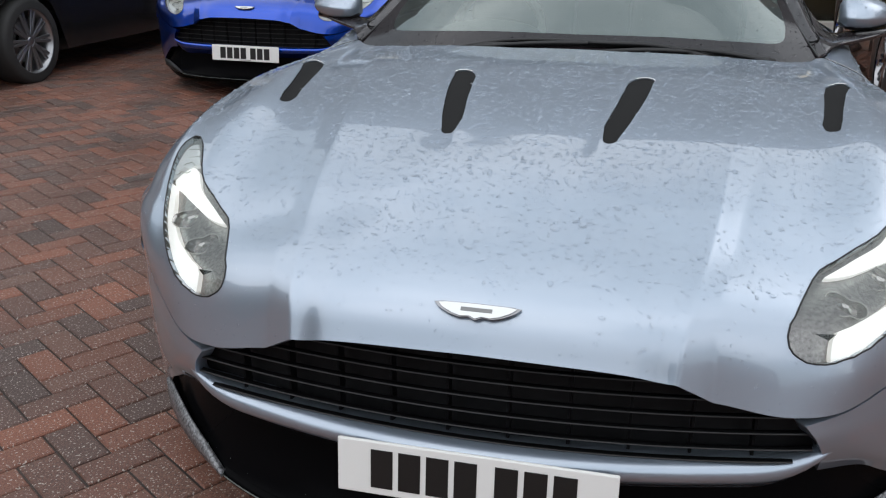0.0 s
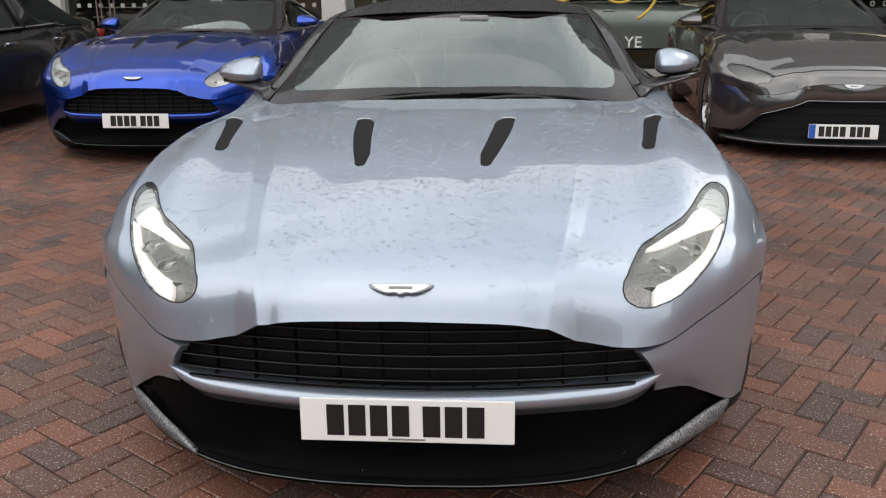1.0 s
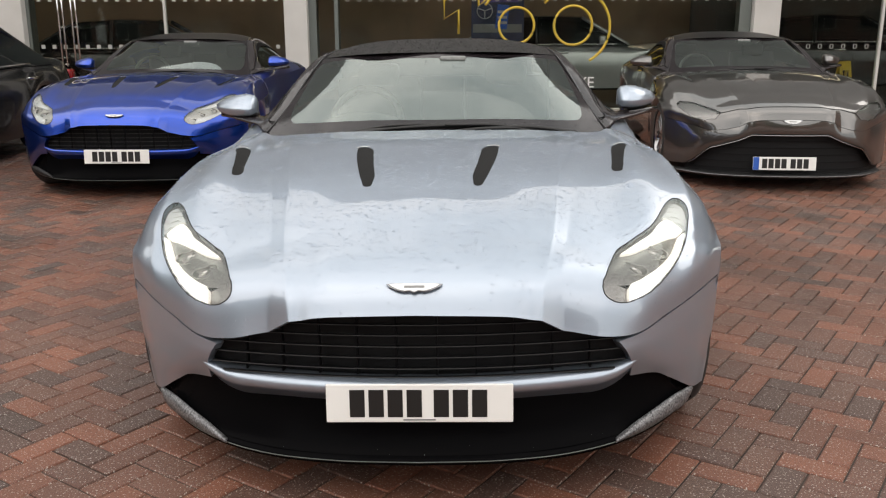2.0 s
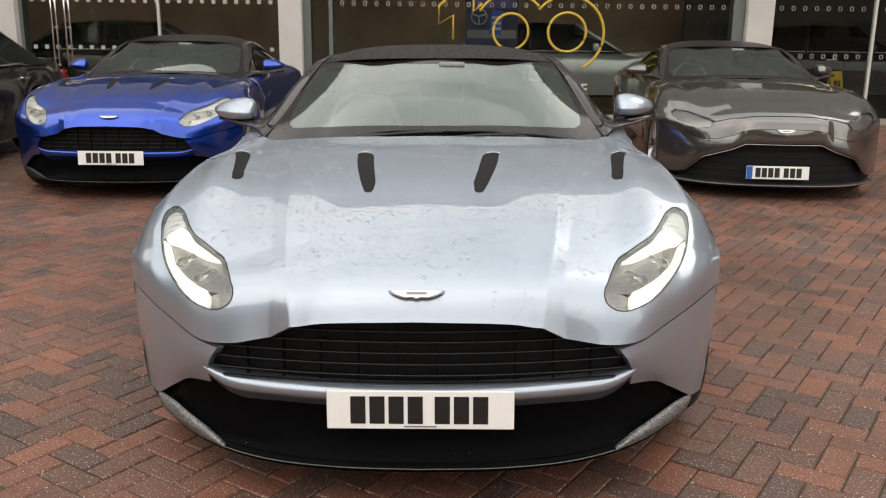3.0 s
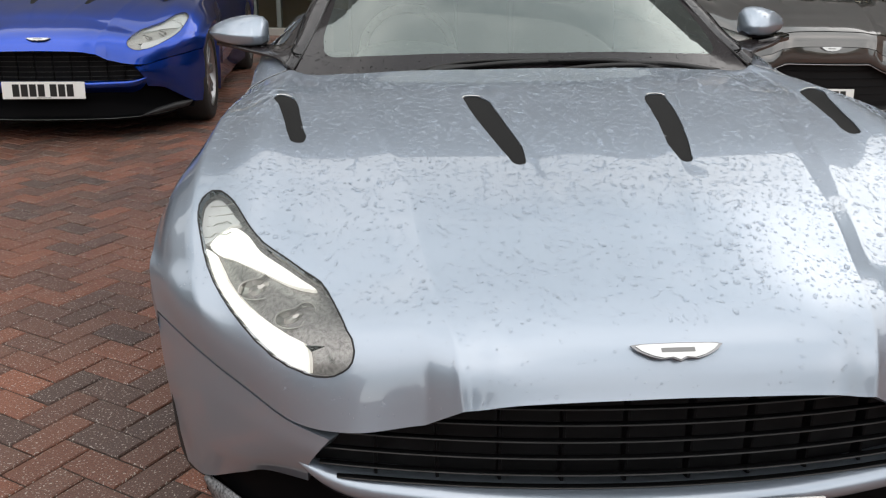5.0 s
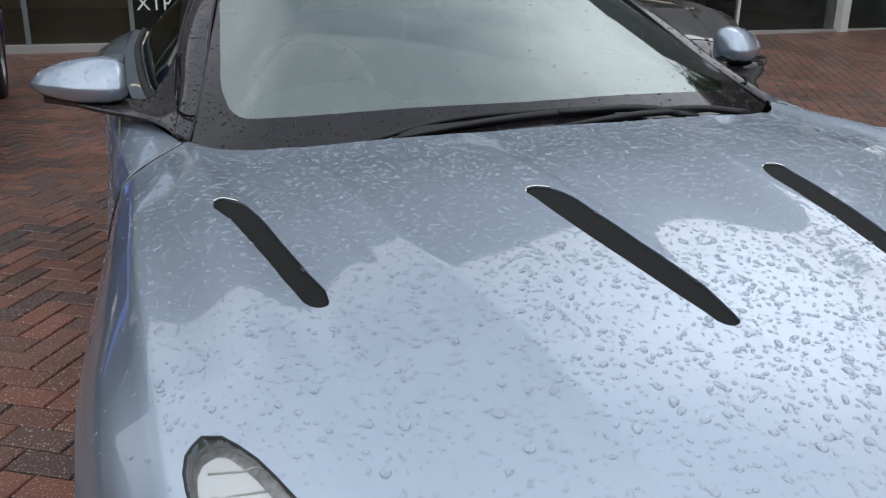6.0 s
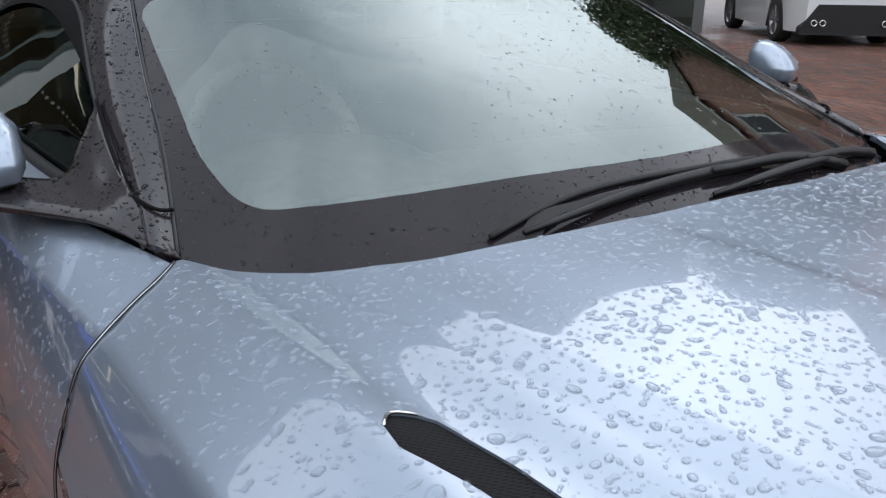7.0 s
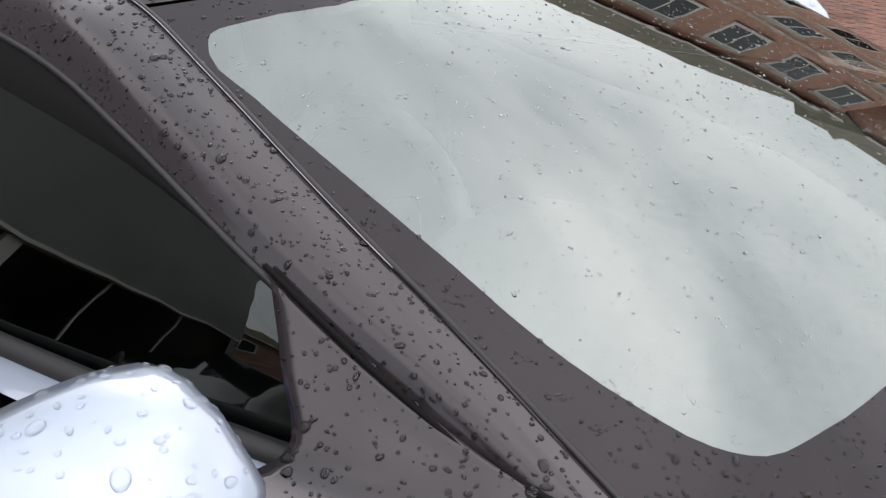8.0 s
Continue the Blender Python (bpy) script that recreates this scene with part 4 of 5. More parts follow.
def build_car(paint, wide=False, plate=(4, 3)):
    car = tagged(new("sports_car"), "silver-blue metallic two-door sports car beaded with rain", "car")
    # bonnet with its openings
    sheet = facing_up(grid_mesh(bonnet_points()))
    lamps, vents = {}, []
    for side, sign in ((1, lambda p: p), (-1, flip_x)):
        lamps[side] = cut_out(sheet, sign(LAMP_SLIM if wide else LAMP))
        for poly in () if wide else (VENT_INNER, VENT_OUTER):
            vents.append(cut_out(sheet, sign(poly)))
            back = max(p[1] for p in poly)
            arc = sorted((p for p in sign(poly) if p[1] > back - 0.022), key=lambda p: p[0])
            line = []
            for px, py in arc:
                near_v = min(vents[-1].verts, key=lambda v: (v.co.x - px) ** 2 + (v.co.y - py) ** 2)
                line.append((px, py, near_v.co.z + 0.0005))
            part("vent_lip", tube(line, 0.0017, 6), chrome, car, "bright chrome lip at the rear of a bonnet vent")
    part("bonnet", turned_up(sheet, 0.012), paint, car, "metallic clamshell bonnet beaded with rain drops")
    for piece in vents:
        part("bonnet_vent", copy_sheet(piece, -0.003), vent_mesh, car, "black mesh bonnet vent")
        piece.free()
    if wide:
        add_slim_lamps(car, lamps)
        add_wide_front(car, paint)
        add_plate(car, pose(-0.03, 0.012, 0.235, -6), plate, True)
    else:
        add_lamps(car, lamps)
        add_front(car, paint)
        add_plate(car, pose(0.0115, -0.010, 0.353, -4), plate)
    # glass
    screen = facing_up(grid_mesh(screen_points()))
    clear = cut_out(screen, rounded(CLEAR + flip_x(CLEAR)[1:-1], 3))
    part("windscreen_border", screen, frit, car, "black windscreen border dotted with rain")
    part("windscreen", clear, glass, car, "greenish windscreen reflecting the cloudy sky")
    # screen pillars
    for side in (-1, 1):
        seam = [(0.762, 1.695, 0.911), (0.704, 1.91, 1.003), (0.671, 2.07, 1.077), (0.632, 2.24, 1.158), (0.60, 2.37, 1.211), (0.575, 2.56, 1.238), (0.56, 2.85, 1.245), (0.555, 3.3, 1.195), (0.57, 3.75, 1.075)]
        outer = [(0.790, 1.735, 0.915), (0.762, 1.93, 0.985), (0.747, 2.08, 1.045), (0.712, 2.26, 1.115), (0.680, 2.41, 1.160), (0.655, 2.60, 1.190), (0.645, 2.85, 1.195), (0.65, 3.3, 1.14), (0.69, 3.75, 1.02)]
        middle = [tuple(0.45 * a + 0.55 * b + o for a, b, o in zip(p, q, (0.012, 0, 0.012))) for p, q in zip(seam, outer)]
        k = [0, 0.2, 0.36, 0.52, 0.65, 0.85, 1.1, 1.5, 1.95]
        pts = surface([seam, middle, outer], [0, 0.55, 1], k, 9, 50)
        pts[:, :, 0] *= side
        part("pillar", turned_up(facing_up(grid_mesh(pts)), 0.015), roof_black, car, "glossy dark grey screen pillar with rain drops")
        gap = curve([(side * x, y, z + 0.001) for x, y, z in seam[:6]], 40)
        part("screen_seal", tube(gap, 0.003, 6), satin_black, car)
        # a dark chrome bar imitates the glint on the upper seal
        part("seal_edge", tube([(x + side * 0.0035, y, z + 0.0012) for x, y, z in gap[14:34]], 0.0006, 5), chrome_dark, car, "thin dark chrome line standing in for the screen seal's highlight")
        rail = curve([(side * (x + 0.002), y, z - 0.002) for x, y, z in outer], 50)
        part("window_seal", tube(rail, 0.004, 6), satin_black, car)
        foot = curve([(side * x, y, z + 0.003) for x, y, z in ((0.749, 2.078, 1.050), (0.766, 1.948, 0.994), (0.773, 1.86, 0.963), (0.775, 1.817, 0.957), (0.772, 1.79, 0.955), (0.764, 1.777, 0.950), (0.752, 1.77, 0.947), (0.740, 1.768, 0.947))], 40)
        part("pillar_seam", tube(foot, 0.0028, 6), seam_black, car)
        # side window and the sail panel that carries the mirror
        belt = [(0.80, 1.72, 0.915), (0.832, 1.86, 0.929), (0.846, 1.96, 0.935), (0.862, 2.14, 0.939), (0.870, 2.33, 0.942), (0.872, 2.56, 0.943), (0.87, 2.85, 0.945), (0.86, 3.3, 0.955), (0.82, 3.75, 0.97)]
        slot = [(x - 0.055, y, z - 0.008) for x, y, z in belt]
        mid = [tuple((a + b) / 2 + o for a, b, o in zip(p, q, (0.008, 0, 0))) for p, q in zip(outer, slot)]
        pts = surface([outer, mid, slot], [0, 0.5, 1], k, 7, 30, v_at=np.linspace(0.325, 1.95, 30))
        pts[:, :, 0] = side * (pts[:, :, 0] - 0.004)
        part("side_window", grid_mesh(pts, side < 0), side_glass, car)
        ledge = [[(side * (x + d), y, z + h) for d, h in ((0.004, -0.004), (-0.008, 0.001), (-0.050, -0.004), (-0.066, -0.010))] for x, y, z in curve(belt[2:], 40)]
        part("door_ledge", facing_up(grid_mesh(np.asarray(ledge))), paint, car)
        strip = [tuple(a + (b - a) * f for a, b in zip(p, q)) for p, q, f in zip(outer, belt, (0, 0, 0.01, 0.10, 0.16, 0.16, 0.15, 0.13, 0.1))]
        half = [tuple((a + b) / 2 + o for a, b, o in zip(p, q, (0.003, 0, 0))) for p, q in zip(outer, strip)]
        pts = surface([outer, half, strip], [0, 0.5, 1], k, 5, 40, v_at=np.linspace(0.36, 1.95, 40))
        pts[:, :, 0] = side * (pts[:, :, 0] + 0.001)
        part("window_seal", grid_mesh(pts, side < 0), seam_black, car, "black rubber strip above the side window")
        # black sail panel that flows outwards into the mirror foot
        sail = [[(0.762, 1.685, 0.911), (0.776, 1.815, 0.959), (0.770, 1.890, 0.978), (0.760, 1.985, 1.012), (0.749, 2.074, 1.050)],
                [(0.770, 1.695, 0.913), (0.788, 1.815, 0.953), (0.792, 1.890, 0.964), (0.793, 1.960, 0.981), (0.790, 2.030, 1.001)],
                [(0.778, 1.706, 0.915), (0.803, 1.800, 0.945), (0.820, 1.870, 0.952), (0.832, 1.940, 0.956), (0.832, 1.995, 0.959)],
                [(0.783, 1.714, 0.915), (0.812, 1.788, 0.938), (0.850, 1.862, 0.947), (0.900, 1.955, 0.955), (0.915, 2.050, 0.961)],
                [(0.786, 1.719, 0.914), (0.818, 1.785, 0.931), (0.865, 1.858, 0.939), (0.985, 1.975, 0.956), (1.060, 2.100, 0.970)]]
        pts = surface(sail, [0, 0.25, 0.5, 0.75, 1], [0, 0.25, 0.5, 0.75, 1], 17, 17)
        pts[:, :, 0] *= side
        part("mirror_sail", thick(facing_up(grid_mesh(pts)), 0.010), roof_black, car, "glossy black sail panel running out to the mirror foot, beaded with rain")
        part("waist_seal", tube(curve([(side * (x + 0.013), y, z + 0.004) for x, y, z in slot[2:]], 40), 0.013, 8), satin_black, car)
    roof = [[(0, 2.19, 1.240), (0, 2.75, 1.297), (0, 3.4, 1.225), (0, 3.95, 1.05), (0, 4.55, 0.90)],
            [(0.48, 2.25, 1.226), (0.46, 2.75, 1.270), (0.46, 3.4, 1.20), (0.46, 3.95, 1.035), (0.5, 4.5, 0.895)],
            [(0.60, 2.365, 1.211), (0.563, 2.75, 1.245), (0.555, 3.4, 1.175), (0.60, 3.95, 1.01), (0.70, 4.45, 0.88)]]
    part("roof", facing_up(grid_mesh(surface(roof, [0, 0.48, 0.6], [2.2, 2.75, 3.4, 3.95, 4.55], 25, 36, True))), roof_top, car, "black roof")
    # flanks
    for side in (-1, 1):
        ys = np.linspace(0.0, 1.0, 64)
        knots = [0, 0.15, 0.42, 0.68, 0.86, 1.0]
        belt = hermite(knots, [(0.774, 1.668, 0.907), (0.868, 2.02, 0.930), (0.878, 2.85, 0.940), (0.83, 3.70, 0.965), (0.78, 4.15, 0.935), (0.66, 4.55, 0.885)], ys)
        shoulder = hermite(knots, [(0.888, 1.595, 0.869), (0.921, 2.02, 0.886), (0.932, 2.85, 0.865), (0.965, 3.60, 0.885), (0.935, 4.10, 0.865), (0.75, 4.60, 0.82)], ys)
        waist = hermite(knots, [(0.950, 1.596, 0.735), (0.952, 2.02, 0.715), (0.955, 2.85, 0.705), (0.99, 3.60, 0.745), (0.965, 4.12, 0.735), (0.78, 4.66, 0.70)], ys)
        rows = []
        for i, (b, s, w) in enumerate(zip(belt, shoulder, waist)):
            y = w[1]
            tuck = np.array((0.004, -0.016, -0.004)) * max(0.0, 1 - i / 7)
            low = 0.165
            if abs(y - AXLES[1]) < 0.385:
                low = 0.35 + math.sqrt(max(0, 0.385**2 - (y - AXLES[1]) ** 2))
            up = (w[2] + low) / 2
            rows.append([b, (b * 0.5 + s * 0.5) + np.array((0.010, 0, 0.008)) + tuck, b * 0.06 + s * 0.94, s, s * 0.94 + w * 0.06, s * 0.5 + w * 0.5 + np.array((0.006, 0, 0)), w, (w[0] - 0.012, y, up), (w[0] - 0.035, y, low), (w[0] - 0.10, y, low)])
        p = np.asarray([[(side * q[0], q[1], q[2]) for q in r] for r in rows])
        part("flank", grid_mesh(p, side < 0), paint, car, "painted flank with the door")
        edge = hermite(ALONG, np.asarray(L_EDGE), np.linspace(0, 1.6, 60))
        rows = []
        for x, y, z in edge:
            d = abs(y - AXLES[0])
            low = 0.35 + math.sqrt(max(0.0, 0.375**2 - d * d)) if d < 0.375 else 0.165
            low = min(low, z - 0.01)
            rows.append([(side * x, y, z), (side * (x + 0.002), y, z * 0.55 + low * 0.45), (side * (x - 0.012), y, low), (side * (x - 0.10), y, low)])
        part("wing", grid_mesh(np.asarray(rows), side < 0), paint, car)
        gap = curve([(side * x, y, z) for x, y, z in ((0.776, 1.669, 0.913), (0.800, 1.643, 0.908), (0.847, 1.613, 0.891), (0.886, 1.592, 0.871), (0.908, 1.592, 0.849), (0.935, 1.593, 0.785), (0.950, 1.593, 0.735), (0.955, 1.594, 0.60), (0.945, 1.595, 0.45))], 50)
        part("bonnet_seam", tube(gap, 0.0021, 6), satin_black, car)
        # the highlight beside the gap, modelled as a hair-thin chrome bar
        part("seam_edge", tube([(x + side * 0.0005, y - 0.0028, z + 0.001) for x, y, z in gap], 0.0006, 5), chrome, car, "thin chrome line standing in for the highlight along the bonnet seam")
        add_mirror(car, side, paint)
        for y in AXLES:
            add_wheel(car, side * 0.835, y, side)
            bm = bmesh.new()
            arch = [(0.383 * math.cos(a), 0.383 * math.sin(a)) for a in np.linspace(0.05, math.pi - 0.05, 24)]
            v = [[bm.verts.new((side * x, y + cy, 0.35 + cz)) for x in (0.90, 0.62)] for cy, cz in arch]
            for a, b in zip(v, v[1:]):
                bm.faces.new((a[0], b[0], b[1], a[1]))
            part("wheel_arch", bm, satin_black, car)
    # tail and belly
    tail = np.asarray([[(x, y - 0.10 * (x / 0.7) ** 2, z) for y, z in ((4.56, 0.895), (4.68, 0.82), (4.72, 0.6), (4.70, 0.4), (4.6, 0.2))] for x in np.linspace(-0.78, 0.78, 15)])
    part("tail", grid_mesh(tail), paint, car)
    part("underbody", cube((-0.6, 0.35, 0.13), (0.6, 4.5, 0.20)), satin_black, car)
    part("cowl", cube((-0.70, 1.60, 0.84), (0.70, 1.66, 0.89), 0.01), satin_black, car)
    add_wiper(car, [(-0.36, 1.50, 0.925), (-0.10, 1.525, 0.945), (0.20, 1.535, 0.948), (0.40, 1.53, 0.938)], [(0.43, 1.53, 0.915), (0.30, 1.53, 0.945), (0.05, 1.525, 0.953)])
    add_wiper(car, [(0.02, 1.495, 0.925), (0.25, 1.51, 0.938), (0.52, 1.56, 0.925)], [(0.62, 1.585, 0.905), (0.45, 1.545, 0.935), (0.30, 1.52, 0.945)])
    root = new("wiper")
    root.parent = car
    strip = np.asarray([[(x - 0.010, y + 0.009, z), (x, y, z + 0.005), (x + 0.010, y - 0.011, z - 0.003)] for x, y, z in ((-0.418, 1.462, 0.893), (-0.315, 1.524, 0.930), (-0.28, 1.532, 0.937), (0.22, 1.543, 0.950))])
    part("wiper_arm", thick(facing_up(grid_mesh(strip)), 0.005), rubber, root, smooth=False)
    part("blade", tube(curve([(-0.395, 1.528, 0.918), (-0.253, 1.549, 0.943), (0.035, 1.553, 0.953), (0.20, 1.556, 0.950)], 14), 0.0045, 6), rubber, root)
    add_cabin(car)
    return car


car = build_car(paint_silver)
# ---------------------------------------------------------------- the other cars
def repaint(root, old, paint):
    for o in (root, *root.children_recursive):
        if o.type == "MESH":
            for slot in o.material_slots:
                if slot.material == old:
                    slot.link = "OBJECT"
                    slot.material = paint


def plain_car(name, label, paint, length=4.9, width=1.88, waist=0.98, top=1.46, glass_y=(1.35, 2.15, 3.55, 4.25), tail=1.02, nose=0.72, wheels=(0.92, 3.82), radius=0.34, chrome_line=False, skirt_top=0.47):
    """A saloon or tall estate: body shell, glasshouse, lamps, wheels. Nose at y = 0."""
    root = tagged(new(name), label, "car")
    h = width / 2
    ys = np.linspace(0, length, 61)
    roofline = hermite([0, 0.12, glass_y[0], 2.4, glass_y[3], length - 0.15, length], [(nose - 0.12,), (nose,), (waist - 0.04,), (waist,), (tail,), (tail - 0.03,), (tail - 0.16,)], ys)[:, 0]
    plan = hermite([0, 0.15, 0.6, 1.5, length - 1.2, length - 0.25, length], [(h * 0.55,), (h * 0.80,), (h * 0.97,), (h,), (h,), (h * 0.93,), (h * 0.78,)], ys)[:, 0]
    rows = []
    for y, z, w in zip(ys, roofline, plan):
        low = 0.22
        for a in wheels:
            if abs(y - a) < radius + 0.05:
                low = max(low, radius + math.sqrt((radius + 0.05) ** 2 - (y - a) ** 2))
        low = min(low, z - 0.08)
        half = [(0, z + 0.012), (w * 0.5, z + 0.008), (w * 0.80, z - 0.012), (w * 0.93, z - 0.06), (w * 0.985, z * 0.72 + low * 0.28), (w, z * 0.45 + low * 0.55), (w * 0.97, low)]
        rows.append([(-x, y, q) for x, q in half[::-1]][:-1] + [(x, y, q) for x, q in half])
    shell = grid_mesh(np.asarray(rows))
    for end in (0, len(rows) - 1):
        pts = [Vector(p) for p in rows[end]]
        shell.faces.new([shell.verts.new(p) for p in pts])
    part("body", facing_up(shell), paint, root)
    g = glass_y
    cab = []
    for y, z, w in ((g[0], waist - 0.03, h * 0.86), (g[1], top - 0.03, h * 0.66), ((g[1] + g[2]) / 2, top, h * 0.67), (g[2], top - 0.04, h * 0.65), (g[3], tail - 0.01, h * 0.80)):
        lowz = min(waist, z) - 0.02
        cab.append([(-h * 0.93, y, lowz), (-w, y, z - 0.02), (-w * 0.6, y, z), (w * 0.6, y, z), (w, y, z - 0.02), (h * 0.93, y, lowz)])
    pts = np.asarray(cab, float)
    part("glasshouse", facing_up(grid_mesh(pts)), dark_glass, root, "dark tinted windows")
    roof = hermite([0, 0.5, 1.0], pts[1:4, 1:5] + np.array((0, 0, 0.012)), np.linspace(0, 1, 9))
    part("roof", facing_up(grid_mesh(roof)), paint, root)
    for side in (-1, 1):
        for a, b in ((0, 1), (3, 4)):
            p = [Vector(pts[a][4 if side > 0 else 1]), Vector(pts[b][4 if side > 0 else 1])]
            p = [q + Vector((side * 0.01, 0, 0.012)) for q in p]
            part("pillar", tube(curve(p, 6), 0.035, 6), paint, root)
        mid = (g[1] + g[2]) / 2 + 0.1
        part("pillar", tube(curve([(side * h * 0.945, mid, waist - 0.02), (side * h * 0.69, mid, top - 0.02)], 4), 0.03, 6), satin_black, root)
        trim_line = curve([(side * h * 0.955, g[0] + 0.15, waist - 0.012), (side * h * 0.955, (g[1] + g[2]) / 2, waist - 0.002), (side * h * 0.95, g[2] + 0.25, waist + 0.01)], 16)
        part("window_trim", tube(trim_line, 0.009, 6), chrome if chrome_line else satin_black, root)
        part("mirror", cube((side * (h + 0.02) - 0.09, g[0] + 0.42, waist - 0.01), (side * (h + 0.02) + 0.09, g[0] + 0.54, waist + 0.13), 0.03), paint, root)
        for y in (g[1] + 0.25, g[2] + 0.1):
            part("door_handle", cube((side * h * 0.985 - 0.02, y, waist - 0.16), (side * h * 0.985 + 0.02, y + 0.2, waist - 0.13), 0.008), chrome if chrome_line else paint, root)
        part("headlamp", cube((side * h * 0.62 - 0.2, 0.03, nose - 0.2), (side * h * 0.62 + 0.2, 0.30, nose - 0.06), 0.03), lamp_lens, root)
        part("tail_lamp", cube((side * h * 0.66 - 0.2, length - 0.14, tail - 0.26), (side * h * 0.66 + 0.2, length + 0.01, tail - 0.13), 0.02), tail_red, root)
        for dx in (-0.07, 0.07):
            pipe = part("exhaust", lathe([(-0.05, 0.052), (0.05, 0.052), (0.05, 0.042), (-0.04, 0.040)], 18), chrome, root)
            pipe.matrix_basis = pose(side * h * 0.58 + dx, length + 0.0, 0.37, 0, 0, 90)
        for y in wheels:
            add_wheel(root, side * (h - 0.13), y, side, radius)
    skirt = bmesh.new()
    lower = [(-0.86, 0.18), (0.86, 0.18), (0.86, 0.30), (0.60, skirt_top), (-0.60, skirt_top), (-0.86, 0.30)]
    cap = skirt.faces.new([skirt.verts.new((h * u, length + 0.010, z)) for u, z in lower])
    for g in bmesh.ops.extrude_face_region(skirt, geom=[cap])["geom"]:
        if isinstance(g, bmesh.types.BMVert):
            g.co.y -= 0.30
    part("rear_valance", skirt, satin_black, root, smooth=False)
    part("underbody", cube((-h * 0.8, 0.3, 0.18), (h * 0.8, length - 0.3, 0.28)), satin_black, root)
    part("front_grille", cube((-h * 0.42, -0.01, nose - 0.42), (h * 0.42, 0.1, nose - 0.12), 0.02), satin_black, root)
    return root


# ---------------------------------------------------------------- paving
def lie(x, y):
    """The height of the paving: level under the silver car, with a slight cross-fall beyond it."""
    s = min(1.0, max(0.0, (y - 1.5) / 3.0))
    return -0.014 * min(6.0, max(-6.0, x)) * s * s * (3 - 2 * s)


TURN, PITCH = radians(56.75), 0.102
gx = [-90, -40, -20, -13] + list(np.arange(-11, 17.1, 1.0)) + [24, 40, 90]
gy = [-90, -40, -15, -7] + list(np.arange(-2, 12.9, 0.745)) + [18, 25, 45, 120]
bed = np.asarray([[(x, y, lie(x, y) - 0.007) for y in gy] for x in gx])
sheet = facing_up(grid_mesh(bed))
for f in sheet.faces:
    c = f.calc_center_median()
    f.material_index = 0 if -11 < c.x < 17 and -7 < c.y < 12.9 else 1
ground = link("ground", sheet, [bed_mat, far_paving])
tagged(ground, "wet red and brown herringbone brick paving", "paving", kind="structure")


def brick_mesh(name, lx, ly, mats):
    """One paver with a worn, rounded top edge."""
    a, b, c = lx / 2 - 0.003, ly / 2 - 0.003, 0.004
    v = [(-a, -b, -0.012), (a, -b, -0.012), (a, b, -0.012), (-a, b, -0.012), (-a, -b, -c), (a, -b, -c), (a, b, -c), (-a, b, -c),
         (-a + c, -b + c, 0), (a - c, -b + c, 0), (a - c, b - c, 0), (-a + c, b - c, 0)]
    f = [(k, (k + 1) % 4, (k + 1) % 4 + 4, k + 4) for k in range(4)] + [(k + 4, (k + 1) % 4 + 4, (k + 1) % 4 + 8, k + 8) for k in range(4)] + [(8, 9, 10, 11)]
    if not mats:
        return np.asarray(v), f
    me = bpy.data.meshes.new(name)
    me.from_pydata(v, [], f)
    me.materials.append(mats)
    return me


def herringbone():
    """Centres and headings of the pavers, in cells of the herringbone."""
    cu, su = math.cos(TURN), math.sin(TURN)
    out = []
    n = 270
    for i in range(-n, n):
        for k in range(-n // 2, n // 2):
            u0, v0 = i + 2 * k, i - 2 * k
            for du, dv, flat in ((1.0, 0.5, True), (0.5, 2.0, False)):
                u = 0.0518 + (u0 - 1 + du) * PITCH
                w = 0.0479 + (v0 + dv) * PITCH
                x, y = u * cu - w * su, u * su + w * cu
                if -11 < x < 17 and -7.0 < y < 12.9 and not (abs(x) < 0.75 and 0.6 < y < 4.4):
                    out.append((x, y, flat))
    return out


